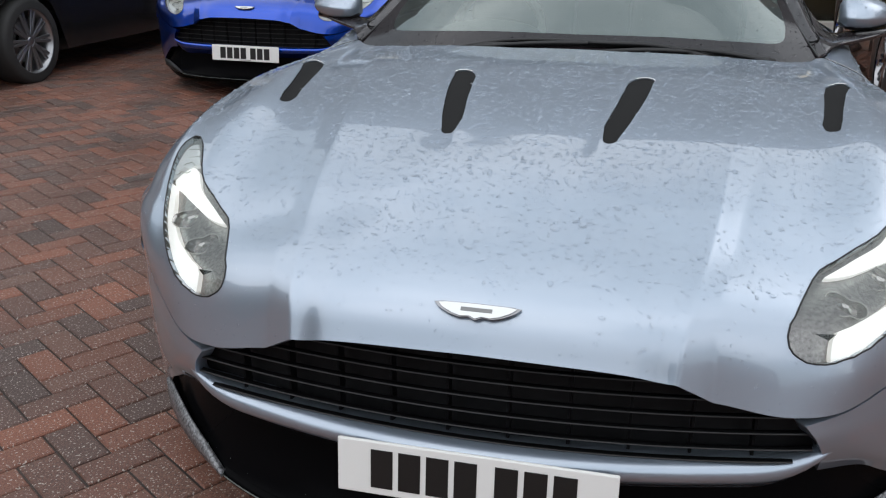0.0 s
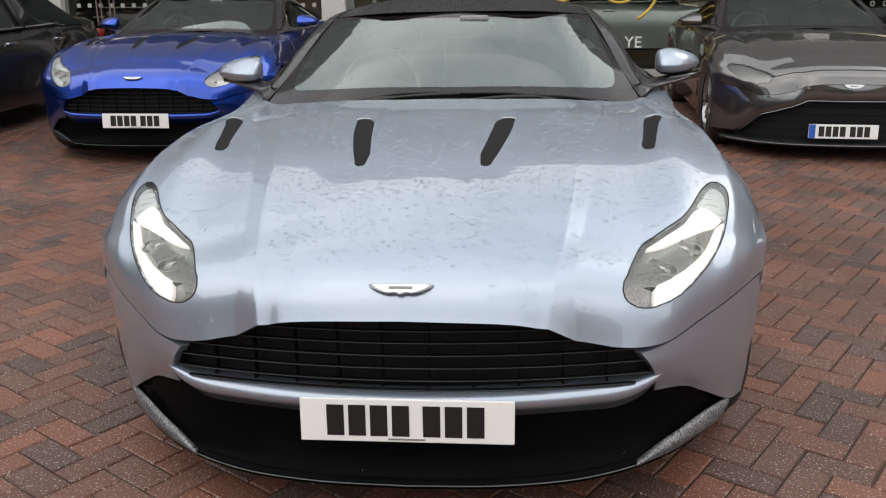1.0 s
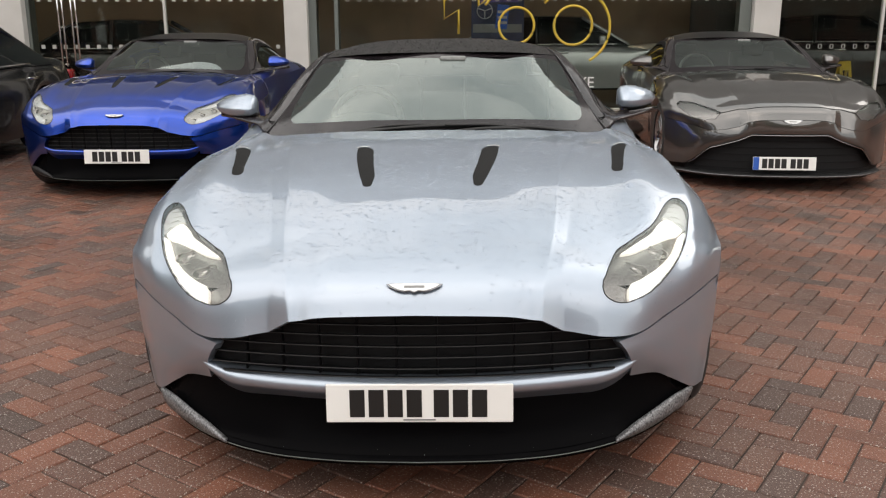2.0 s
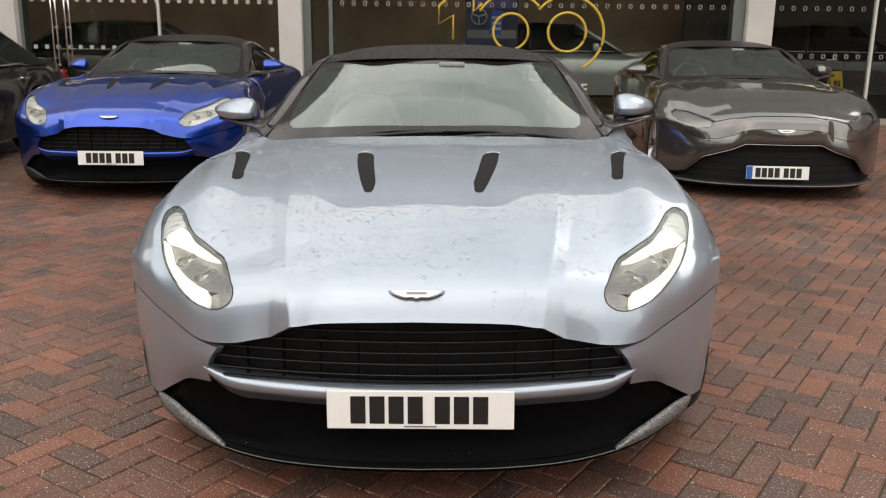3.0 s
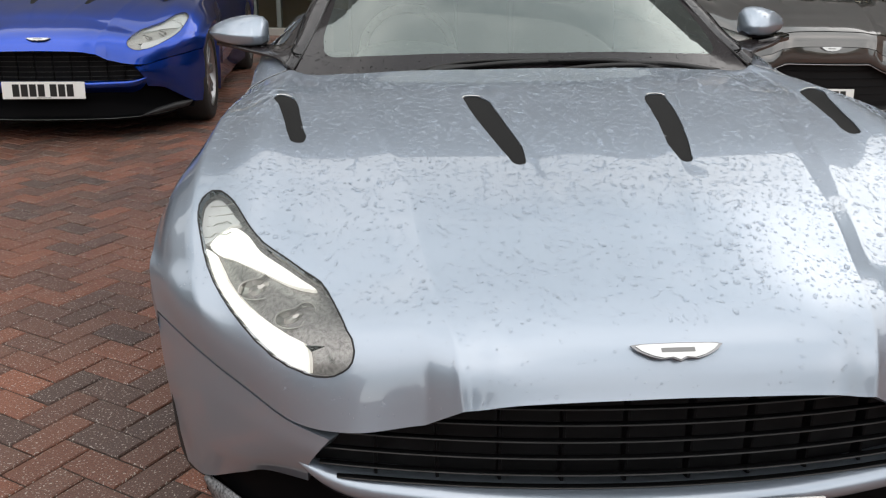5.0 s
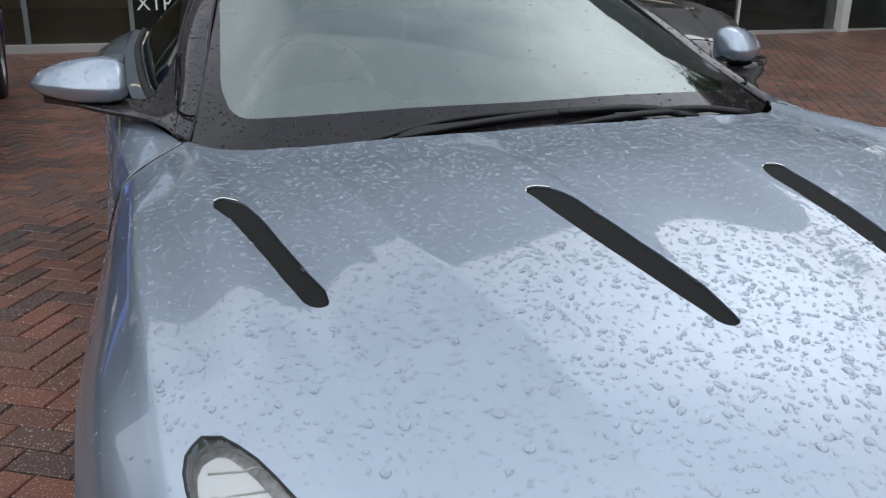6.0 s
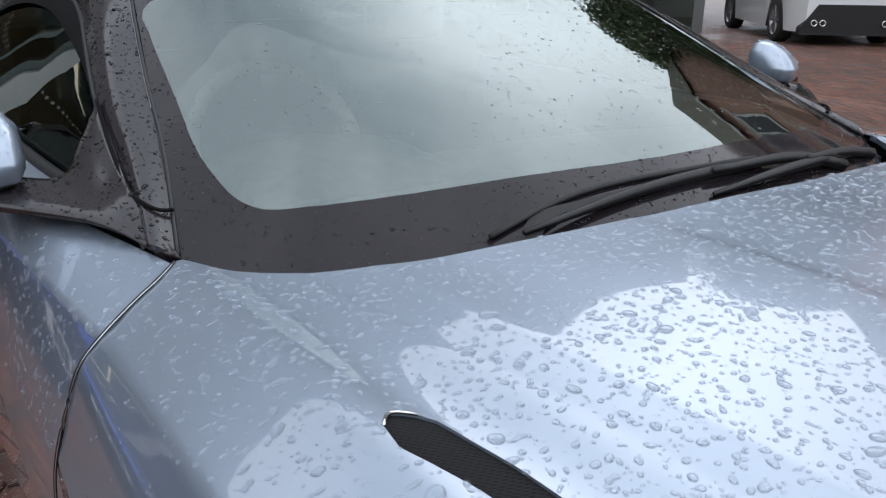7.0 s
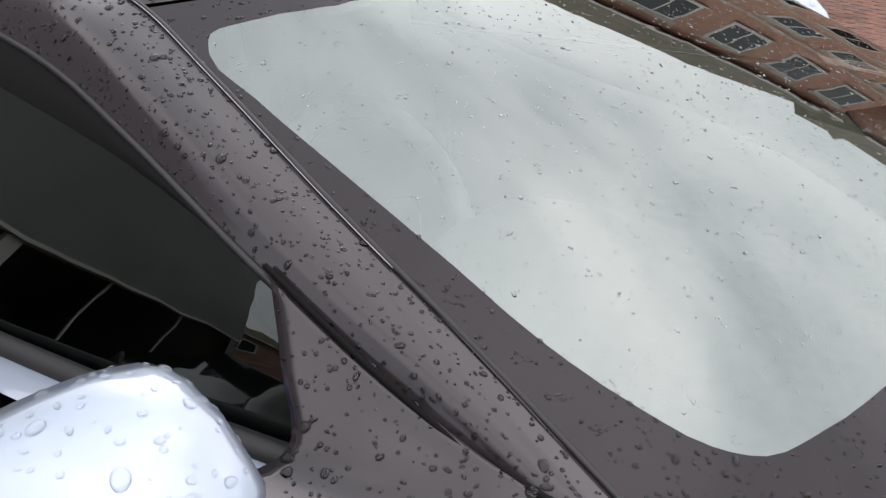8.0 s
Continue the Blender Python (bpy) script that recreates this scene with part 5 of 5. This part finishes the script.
# ---------------------------------------------------------------- showroom
def showroom():
    y0, top = 11.8, 3.3
    tilt = pose(0, 0, 0, 0, 0.8, 0)

    def wall_part(name, bm, mat, parent=None, label="", smooth=False):
        ob = part(name, bm, mat, parent or house, label, smooth)
        return ob

    house = tagged(new("showroom"), "single-storey car showroom with tall dark glazing and pale columns", "building")
    house.matrix_basis = tilt
    # frame, fascia, floor, back wall, ceiling
    wall_part("fascia", cube((-14, y0 - 0.25, top), (12.3, y0 + 0.6, 9.0), 0.02), cladding, label="dark grey metal fascia")
    wall_part("fascia_edge", cube((-14, y0 - 0.32, top - 0.10), (12.3, y0 + 0.1, top), 0.01), column_white)
    wall_part("plinth", cube((-14, y0 - 0.06, -0.1), (12.3, y0 + 0.12, 0.10), 0.01), kerb_mat, label="pale stone plinth below the glass")
    wall_part("inner_floor", cube((-14, y0 + 0.1, 0.0), (12.3, 19, 0.09)), tile_floor)
    wall_part("back_wall", cube((-14, 18.6, 0), (12.3, 19.0, 3.6)), wood_wall)
    # added dark sheet that stands in for the gloom of the right bay
    wall_part("inner_partition", cube((4.9, 17.4, 0.09), (12.3, 17.5, 3.3)), leather_dark, label="dark sheet added at the back to darken the right of the showroom")
    wall_part("inner_ceiling", cube((-14, y0 + 0.3, top + 0.05), (12.3, 19, top + 0.25)), satin_black)
    wall_part("end_wall", cube((-14.3, y0, -0.1), (-14, 19, 8.9)), cladding)
    wall_part("end_wall", cube((12.3, y0, -0.1), (12.6, 19, 8.9)), cladding)
    wall_part("roof_deck", cube((-14, y0 + 0.6, 8.6), (12.3, 19, 8.8)), cladding)
    for a, b in ((-7.19, -6.81), (-2.72, -2.36), (4.46, 4.86), (10.48, 10.64)):
        wall_part("column", cube((a, y0 - 0.16, -0.1), (b, y0 + 0.24, top), 0.012), column_white, label="pale painted column")
    for a, b in ((-2.36, -2.24), (4.28, 4.45), (-1.96, -1.90), (-6.81, -6.76)):
        wall_part("column_return", cube((a, y0 - 0.02, -0.05), (b, y0 + 0.2, top)), frame_grey)
    for x in (-4.62, 6.45, 8.5, -9.4, -11.8):
        wall_part("mullion", cube((x - 0.02, y0 - 0.03, 0.1), (x + 0.02, y0 + 0.05, top), 0.004), column_white)
    for k, (a, b) in enumerate(((-14, -7.19), (-6.76, -2.74), (-2.24, -1.96), (-1.90, 4.28), (4.86, 10.48), (10.64, 12.3))):
        pane = wall_part("pane", cube((a, y0 + 0.0, 0.10), (b, y0 + 0.012, top)), pane_glass)
        pane.visible_shadow = False
    # dots on the glass
    for z in (1.765, 1.05):
        bm = bmesh.new()
        for k in range(22):
            x = -6.6 + k * 0.178
            box(bm, (x - 0.03, y0 - 0.006, z - 0.03), (x + 0.03, y0 - 0.002, z + 0.03))
        tagged(wall_part("glass_dots", bm, dot_white), kind="stuff")
        bm = bmesh.new()
        for k in range(58):
            x = -1.75 + k * 0.178
            if z > 1.5 or x > 5.0:
                for a in (0.0, math.pi):
                    box(bm, (-0.005, -0.002, -0.028), (0.005, 0.002, 0.028), Matrix.Translation((x + 0.022 * math.cos(a), y0 - 0.004, z)))
                for q in (-0.03, 0.03):
                    box(bm, (-0.016, -0.002, -0.004), (0.016, 0.002, 0.004), Matrix.Translation((x, y0 - 0.004, z + q)))
        tagged(wall_part("glass_rings", bm, dot_white), kind="stuff")
    # door handles
    for x in (-6.24, -6.03):
        for off in (-0.035, 0.035):
            wall_part("door_pull", tube(curve([(x + off, y0 - 0.08, 0.75), (x + off, y0 - 0.08, 2.0)], 4), 0.014, 8), chrome, smooth=True)
        for z in (0.78, 1.35, 1.95):
            wall_part("pull_rail", tube(curve([(x - 0.05, y0 - 0.06, z), (x + 0.05, y0 - 0.06, z)], 3), 0.01, 8), chrome, smooth=True)
    # yellow outline figure on the glass
    yf = y0 - 0.012
    ring = lambda cx, cz, r, a0, a1, n: [(cx + r * math.cos(radians(a0 + (a1 - a0) * k / n)), yf, cz + r * math.sin(radians(a0 + (a1 - a0) * k / n))) for k in range(n + 1)]
    figure = tagged(new("window_figure"), "yellow outlined number one hundred stuck on the showroom glass", "sign")
    figure.matrix_basis = tilt
    one = [(-0.03, 1.24), (-0.03, 1.60), (-0.25, 1.47), (-0.25, 1.74), (0.04, 2.0), (0.28, 2.0), (0.28, 1.66), (0.42, 1.78)]
    flat = lambda pts, closed=False: tube(pts, 0.022, 6, closed)
    part("outline", flat([(x, yf, z) for x, z in one]), sign_yellow, figure)
    part("ring", flat(ring(0.868, 1.367, 0.272, 0, 360, 40)[:-1], True), sign_yellow, figure)
    part("ring", flat(ring(1.74, 1.367, 0.293, 0, 360, 40)[:-1], True), sign_yellow, figure)
    part("outline", flat(ring(1.74, 1.34, 0.57, 141, -62, 44)), sign_yellow, figure)
    part("outline", flat(ring(0.868, 1.367, 0.57, 41, 148, 24)), sign_yellow, figure)
    # words low on the glass
    for text, x, z, size in (("XTR", -0.64, 0.50, 0.24), ("YE", 1.84, 0.42, 0.24)):
        cu = bpy.data.curves.new("word", "FONT")
        cu.body, cu.size, cu.extrude = text, size, 0.001
        tmp = bpy.data.objects.new("word", cu)
        me = bpy.data.meshes.new_from_object(tmp)
        bpy.data.objects.remove(tmp)
        me.materials.append(letter_white)
        ob = new("window_lettering", me)
        tagged(ob, "white letters stuck low on the glass", "lettering")
        ob.matrix_basis = tilt @ pose(x, y0 - 0.008, z, 90)
    # low black board, added to make the glass dark behind the words
    stand = tagged(new("display_stand"), "low black board with a pale edge post, added to darken behind the letters", "stand")
    stand.matrix_basis = tilt @ pose(-0.30, 12.3, 0.09)
    part("board", cube((-0.37, -0.02, 0.04), (0.45, 0.02, 0.92), 0.004), satin_black, stand, smooth=False)
    part("post", cube((-0.43, -0.03, 0.0), (-0.372, 0.03, 0.95), 0.006), column_white, stand, smooth=False)
    part("foot", cube((-0.43, -0.16, -0.002), (0.45, 0.16, 0.035), 0.006), frame_grey, stand, smooth=False)
    # poster stand behind the glass
    poster = tagged(new("poster"), "dark blue poster of a car dashboard standing behind the glass", "poster")
    poster.matrix_basis = tilt @ pose(0.62, 13.3, 0.09)
    part("board", cube((-0.45, -0.02, 0.75), (0.45, 0.02, 2.1), 0.004), poster_blue, poster, smooth=False)
    part("picture_sky", cube((-0.30, -0.026, 1.66), (0.36, -0.021, 2.04)), poster_purple, poster, smooth=False)
    part("picture_dash", cube((-0.42, -0.026, 1.16), (0.42, -0.021, 1.30)), grey_print, poster, smooth=False)
    part("picture_screen", box(bmesh.new(), (-0.10, -0.030, -0.20), (0.10, -0.026, 0.20), pose(0.08, 0, 1.42, 0, 6, 0)), plate_blue, poster, smooth=False)
    for k in range(3):
        part("picture_key", cube((0.0, -0.0345, 1.30 + 0.09 * k), (0.16, -0.0305, 1.345 + 0.09 * k)), picture_white, poster, smooth=False)
    part("picture_ring", tube([(-0.22 + 0.13 * math.cos(a), -0.028, 1.52 + 0.13 * math.sin(a)) for a in np.linspace(0, 2 * math.pi, 25)[:-1]], 0.010, 6, True), picture_white, poster)
    for a in (20, 160, 270):
        part("picture_spoke", tube([(-0.22, -0.028, 1.52), (-0.22 + 0.13 * math.cos(radians(a)), -0.028, 1.52 + 0.13 * math.sin(radians(a)))], 0.012, 6), picture_white, poster)
    for dx in (-0.3, 0.3):
        part("leg", cube((dx - 0.015, -0.02, 0.0), (dx + 0.015, 0.02, 0.76), 0.003), frame_grey, poster, smooth=False)
    # unseen warm glowing panels, added below the ceiling to brighten the interior
    for x in (-9, -4.8, -0.5, 3.4, 7.6, 11.5):
        for y in (16.8,):
            wall_part("ceiling_lamp", cube((x - 1.3, y - 0.25, top - 0.02), (x + 1.3, y + 0.25, top + 0.03), 0.005), fill_warm)
    return house


def house_row(x, y, turn, n, label, length=9.0, depth=8.0, eave=5.8, rise=3.4, gap=0.2, storeys=2):
    """A row of brick houses."""
    for k in range(n):
        h = tagged(new("brick_house"), label, "house", "brick houses round the yard")
        h.matrix_basis = pose(x, y, -0.15, 0, 0, turn) @ pose(k * (length + gap), 0, 0)
        part("wall", cube((0, 0, 0), (length, depth, eave)), house_brick, h, smooth=False)
        bm = bmesh.new()
        lo, hi, far = -0.2, length + 0.2, depth + 0.4
        v = [bm.verts.new(p) for p in ((lo, -0.4, eave - 0.05), (hi, -0.4, eave - 0.05), (hi, far, eave - 0.05), (lo, far, eave - 0.05), (lo + depth * 0.4, depth / 2, eave + rise), (hi - depth * 0.4, depth / 2, eave + rise))]
        for f in ((0, 1, 5, 4), (2, 3, 4, 5), (0, 4, 3), (1, 2, 5), (3, 2, 1, 0)):
            bm.faces.new([v[i] for i in f])
        part("roof", bm, roof_tile, h, smooth=False)
        part("gutter", cube((lo, -0.5, eave - 0.15), (hi, -0.38, eave)), column_white, h, smooth=False)
        storey = (eave - 0.3) / storeys
        for level in range(1, storeys):
            part("band", cube((0, -0.04, level * storey - 0.10), (length, 0, level * storey + 0.08)), band_stone, h, smooth=False)
        count = max(2, round(length / 3.0))
        for col in range(count):
            wx = (col + 0.5) * length / count - 0.8
            for level in range(storeys):
                wz, wh = level * storey + 0.9, storey - 1.55
                w = part("window", cube((wx, -0.05, wz), (wx + 1.6, 0.0, wz + wh)), column_white, h, smooth=False)
                part("glass", cube((wx + 0.1, -0.06, wz + 0.1), (wx + 0.76, -0.045, wz + wh - 0.1)), dark_glass, w, smooth=False)
                part("glass", cube((wx + 0.84, -0.06, wz + 0.1), (wx + 1.5, -0.045, wz + wh - 0.1)), dark_glass, w, smooth=False)
                part("lintel", cube((wx - 0.15, -0.07, wz + wh + 0.01), (wx + 1.75, 0.0, wz + wh + 0.25)), band_stone, w, smooth=False)
                part("sill", cube((wx - 0.08, -0.12, wz - 0.1), (wx + 1.68, 0.0, wz - 0.01)), band_stone, w, smooth=False)


def tree(x, y, height, seed, clumps=240, leaves=44, size=0.13):
    rnd = random.Random(seed)
    t = tagged(new("tree"), "leafy dark green tree out of direct view", "tree", "trees")
    t.matrix_basis = pose(x, y, -0.15)
    trunk = tube(curve([(0, 0, 0), (0.1, 0.05, height * 0.35), (0.0, 0.15, height * 0.8)], 8), [0.22 - 0.02 * k for k in range(8)], 8)
    part("trunk", trunk, bark, t)
    for k in range(7):
        a, z = k * 2.4 + rnd.uniform(-0.4, 0.4), height * (0.28 + 0.07 * k)
        reach = height * (0.24 - 0.018 * k)
        limb = curve([(0.05, 0.08, z), (reach * 0.5 * math.cos(a), reach * 0.5 * math.sin(a), z + 0.10 * height), (reach * math.cos(a), reach * math.sin(a), z + 0.16 * height)], 6)
        part("limb", tube(limb, [0.09 - 0.012 * q for q in range(6)], 6), bark, t)
    verts, faces = [], []
    for _ in range(clumps):
        a, r, z = rnd.uniform(0, 6.283), rnd.uniform(0.2, 1.0) ** 0.6 * height * 0.31, rnd.uniform(0.30, 0.98) * height
        r *= math.sin(min(1.0, (1.08 - z / height) * 2.2) * 1.57)
        c = Vector((r * math.cos(a), r * math.sin(a), z))
        for _ in range(leaves):
            p = c + Vector((rnd.gauss(0, 0.42), rnd.gauss(0, 0.42), rnd.gauss(0, 0.34)))
            u = Vector((rnd.gauss(0, 1), rnd.gauss(0, 1), rnd.gauss(0, 1))).normalized() * size
            w = u.cross(Vector((rnd.gauss(0, 1), rnd.gauss(0, 1), rnd.gauss(0, 1)))).normalized() * size * 0.65
            k = len(verts)
            verts += [p - u, p + w, p + u, p - w]
            faces.append((k, k + 1, k + 2, k + 3))
    me = bpy.data.meshes.new("crown")
    me.from_pydata(verts, [], faces)
    me.materials.append(leaf)
    crown = new("crown", me)
    crown.parent = t


def floor_sign(x, y, z):
    s = tagged(new("wet_floor_sign"), "yellow plastic wet floor sign standing inside the glass", "sign")
    s.matrix_basis = pose(x, y, z, 0, 0, 30) @ Matrix.Diagonal((1, 1, 1.22, 1))
    for side in (-1, 1):
        bm = bmesh.new()
        m = Matrix.Rotation(radians(side * 12), 4, "X")
        box(bm, (-0.13, -0.01, 0.0), (0.13, 0.01, 0.40), Matrix.Translation((0, side * 0.13, 0)) @ m, 0.004)
        box(bm, (-0.13, -0.01, 0.48), (0.13, 0.01, 0.60), Matrix.Translation((0, side * 0.13, 0)) @ m, 0.004)
        for e in (-0.105, 0.105):
            box(bm, (e - 0.025, -0.01, 0.39), (e + 0.025, 0.01, 0.49), Matrix.Translation((0, side * 0.13, 0)) @ m)
        panel = part("panel", bm, sign_yellow, s, smooth=False)
        if side < 0:
            mark = part("mark", cube((-0.07, -0.014, 0.14), (0.07, -0.0105, 0.30)), plate_black, panel, smooth=False)
            mark.matrix_basis = Matrix.Translation((0, -0.13, 0)) @ Matrix.Rotation(radians(-12), 4, "X")
    return s


blue = copy_thing(car, pose(-2.69, 4.66, 0.038, 0, 0.8, 2))
repaint(blue, paint_silver, paint_blue)
repaint(blue, lamp_glow, lamp_white)
repaint(blue, lamp_silver, lamp_pale)
repaint(blue, blade_mat, satin_black)
tagged(blue, "deep blue metallic two-door sports car, wet, lamps off")
dark = build_car(paint_dark, True, (4, 3))
repaint(dark, alloy, chrome_dark)
dark.matrix_basis = pose(2.83, 5.15, -0.039, 0, 0.8, -3)
tagged(dark, "dark grey two-door sports car with a wide black grille")

saloon = plain_car("saloon", "black four-door saloon with bright window trim, wet", paint_black, 4.8, 1.88, 0.97, 1.45, (1.35, 2.15, 3.25, 4.15), 0.99, 0.72, (0.9, 3.75), chrome_line=True)
saloon.matrix_basis = pose(-5.5, 3.9, 0.07, 0, 0.8, 1)
suv = plain_car("white_estate", "white tall estate car with twin exhaust pipes, seen from behind", paint_white, 4.7, 1.95, 1.05, 1.66, (1.2, 1.95, 3.9, 4.5), 1.12, 0.95, (0.9, 3.75), 0.37, skirt_top=0.66)
suv.matrix_basis = pose(15.5, 12.6, -0.084, 0, 0, 180 - 37)
shown = plain_car("showroom_car", "pale silver car on show behind the glass", paint_pale, chrome_line=True)
shown.matrix_basis = pose(4.3, 14.2, 0.05, 0, 0, 88)
shown2 = plain_car("showroom_car", "black car on show behind the glass", paint_black, chrome_line=True)
shown2.matrix_basis = pose(9.6, 14.4, 0.0, 0, 0, 70)
copy_thing(shown2, pose(-3.2, 14.3, 0.1, 0, 0, 100))
tagged(copy_thing(saloon, pose(16.5, 15.2, -0.084, 0, 0, 60)), "black saloon parked beyond the showroom")
showroom()
floor_sign(6.15, 12.25, 0.005)
house_row(14.4, 7.1, -37, 2, "long red brick house with pale lintels and a dark tiled roof", 13.9, 5.0, 9.5, 3.9, 2.2, 3)
# two unseen rows, added behind and to the left for the bodywork to reflect
house_row(40, -34, 180, 7, "unseen red brick house with pale window frames, added as a backdrop for reflections")
house_row(-19, -20, 90, 5, "unseen red brick house with pale window frames, added as a backdrop for reflections")
# the last four trees are unseen too, added to the reflected backdrop
for k, (x, y, h) in enumerate(((18.9, 12.6, 12.7), (22.0, 15.0, 10.4), (-17, -10, 8), (-16, 4, 7), (-6, -26, 7), (8, -27, 8))):
    tree(x, y, h, k, *((420, 60) if k < 2 else (200, 40, 0.16)))

# ---------------------------------------------------------------- rain
def scatter(thing, names, per_m2, sizes, seed, sides=8, rings=2, flat=0.42, y_max=9.0, wet=None, gap=0.0, steep=0.0):
    """Rain drops: small flattened domes strewn over the named parts of a thing."""
    rnd = np.random.default_rng(seed)
    verts, faces = [], []
    taken = {}
    for ob in thing.children_recursive:
        if ob.type != "MESH" or ob.name.split(".")[0] not in names:
            continue
        m = ob.matrix_world
        heart = m @ (sum((v.co for v in ob.data.vertices), Vector()) / len(ob.data.vertices)) if "shell" in names else None
        if heart is not None and "flank" in ob.name:
            heart.x, heart.z = 0.0, 0.5
        for p in ob.data.polygons:
            c = m @ p.center
            n = (m.to_3x3() @ p.normal).normalized()
            if heart is not None and n.dot(c - heart) < 0:
                n = -n
            if c.y > y_max or n.z < 0.15 or p.material_index > 0:
                continue
            hold = min(1.0, max(0.12, (n.z - steep) / (0.98 - steep))) if steep else 1.0  # steep panels shed their drops
            k = rnd.poisson(p.area * per_m2 * hold)
            if not k:
                continue
            q = [m @ ob.data.vertices[i].co for i in p.vertices]
            for _ in range(k):
                fu, fv = float(rnd.random()), float(rnd.random())
                if len(q) == 4:
                    at = q[0].lerp(q[1], fu).lerp(q[3].lerp(q[2], fu), fv)
                else:
                    w = rnd.random(len(q))
                    at = sum((a * float(b) for a, b in zip(q, w / w.sum())), Vector((0, 0, 0)))
                r = float(np.clip(rnd.lognormal(math.log(sizes[0]), sizes[1]), sizes[2], sizes[3])) * (0.62 + 0.38 * hold)
                if gap:
                    cell = (round(at.x / gap), round(at.y / gap), ob.name)
                    near_by = [q for i in (-1, 0, 1) for j in (-1, 0, 1) for q in taken.get((cell[0] + i, cell[1] + j, ob.name), ())]
                    if any((at - o).length < (r + ro) * 0.95 for o, ro in near_by):
                        continue
                    taken.setdefault(cell, []).append((at, r))
                u = n.orthogonal().normalized()
                u = Matrix.Rotation(float(rnd.uniform(0, 6.283)), 3, n) @ u
                v = n.cross(u)
                long = float(rnd.uniform(0.85, 1.6))
                base = len(verts)
                p2, p3, q2, q3 = rnd.uniform(0, 6.283), rnd.uniform(0, 6.283), rnd.uniform(0.0, 0.18), rnd.uniform(0.0, 0.12)
                wob = [1 + q2 * math.cos(4 * math.pi * j / sides + p2) + q3 * math.cos(6 * math.pi * j / sides + p3) for j in range(sides)]
                steps = [(1.0, 0.0), (0.90, 0.56), (0.62, 0.90)] if rings == 3 else [(1.0, 0.0), (0.72, 0.66)][:rings]
                for s, h in steps:
                    for j in range(sides):
                        a = 2 * math.pi * j / sides
                        verts.append(at + (u * math.cos(a) * long + v * math.sin(a)) * (r * s * float(wob[j])) + n * (r * flat * h))
                verts.append(at + n * (r * flat))
                top = len(verts) - 1
                for g in range(rings - 1):
                    for j in range(sides):
                        faces.append((base + g * sides + j, base + g * sides + (j + 1) % sides, base + (g + 1) * sides + (j + 1) % sides, base + (g + 1) * sides + j))
                last = base + (rings - 1) * sides
                for j in range(sides):
                    faces.append((last + j, last + (j + 1) % sides, top))
    me = bpy.data.meshes.new("rain_drops")
    me.from_pydata(verts, [], faces)
    me.polygons.foreach_set("use_smooth", [True] * len(me.polygons))
    me.materials.append(wet or water)
    return tagged(new("rain_drops", me), "clear beads of rain on the wet bodywork and glass", "water drops", kind="stuff")


bpy.context.view_layer.update()
scatter(car, {"bonnet"}, 9000, (0.0025, 0.44, 0.0012, 0.0080), 3, 10, 3, 0.36, wet=paint_bead, gap=0.016, steep=0.80)
scatter(car, {"bonnet"}, 3500, (0.0010, 0.28, 0.0006, 0.002), 4, 6, 2, 0.36, wet=paint_bead, steep=0.80)
scatter(car, {"windscreen_border"}, 9500, (0.0011, 0.45, 0.0006, 0.0040), 12, 8, 2, 0.5, wet=dark_bead, gap=0.009)
scatter(car, {"pillar", "mirror_sail", "roof"}, 11500, (0.0014, 0.45, 0.0007, 0.0048), 5, 9, 3, flat=0.5, y_max=2.9, wet=dark_bead, gap=0.011)
scatter(car, {"windscreen"}, 6500, (0.0008, 0.38, 0.0005, 0.0024), 6, 7, 2, 0.6, wet=bead)
scatter(car, {"shell", "flank"}, 4200, (0.0024, 0.45, 0.0012, 0.007), 7, 10, 3, 0.38, y_max=3.2, wet=paint_bead, gap=0.016)
scatter(car, {"lens"}, 2500, (0.0013, 0.4, 0.0008, 0.003), 9, 6, 1)
scatter(car, {"lower_intake", "lip", "splitter", "splitter_blade"}, 1500, (0.0011, 0.35, 0.0007, 0.0024), 8, 6, 1)

# ---------------------------------------------------------------- pavers, last of all
mesh_flat, layout = brick_mesh("brick", 2 * PITCH, PITCH, brick_mat), herringbone()
near = sorted(layout, key=lambda b: (b[0] - 1.25) ** 2 * 0.8 + (b[1] - 0.9) ** 2 if b[0] > 0 else (b[0] + 1.3) ** 2 * 0.8 + (b[1] - 0.7) ** 2)
base, quad = brick_mesh("", 2 * PITCH, PITCH, None)
verts, faces = [], []
for n, (x, y, flat) in enumerate(near):
    turn = TURN + (0 if flat else math.pi / 2)
    z = lie(x, y) + random.uniform(-0.0015, 0.001)
    if n < 300:
        ob = new("brick", mesh_flat)
        ob.parent = ground
        ob.matrix_basis = Matrix.Translation((x, y, z)) @ Euler((random.gauss(0, 0.004), random.gauss(0, 0.004), turn)).to_matrix().to_4x4()
    else:
        c, s = math.cos(turn), math.sin(turn)
        k = len(verts)
        verts += [(x + c * p - s * q, y + s * p + c * q, z + w) for p, q, w in base]
        faces += [tuple(i + k for i in f) for f in quad]
me = bpy.data.meshes.new("paving_bricks")
me.from_pydata(verts, [], faces)
me.materials.append(brick_rest)
rest = new("paving_bricks", me)
rest.parent = ground
tagged(rest, kind="stuff")
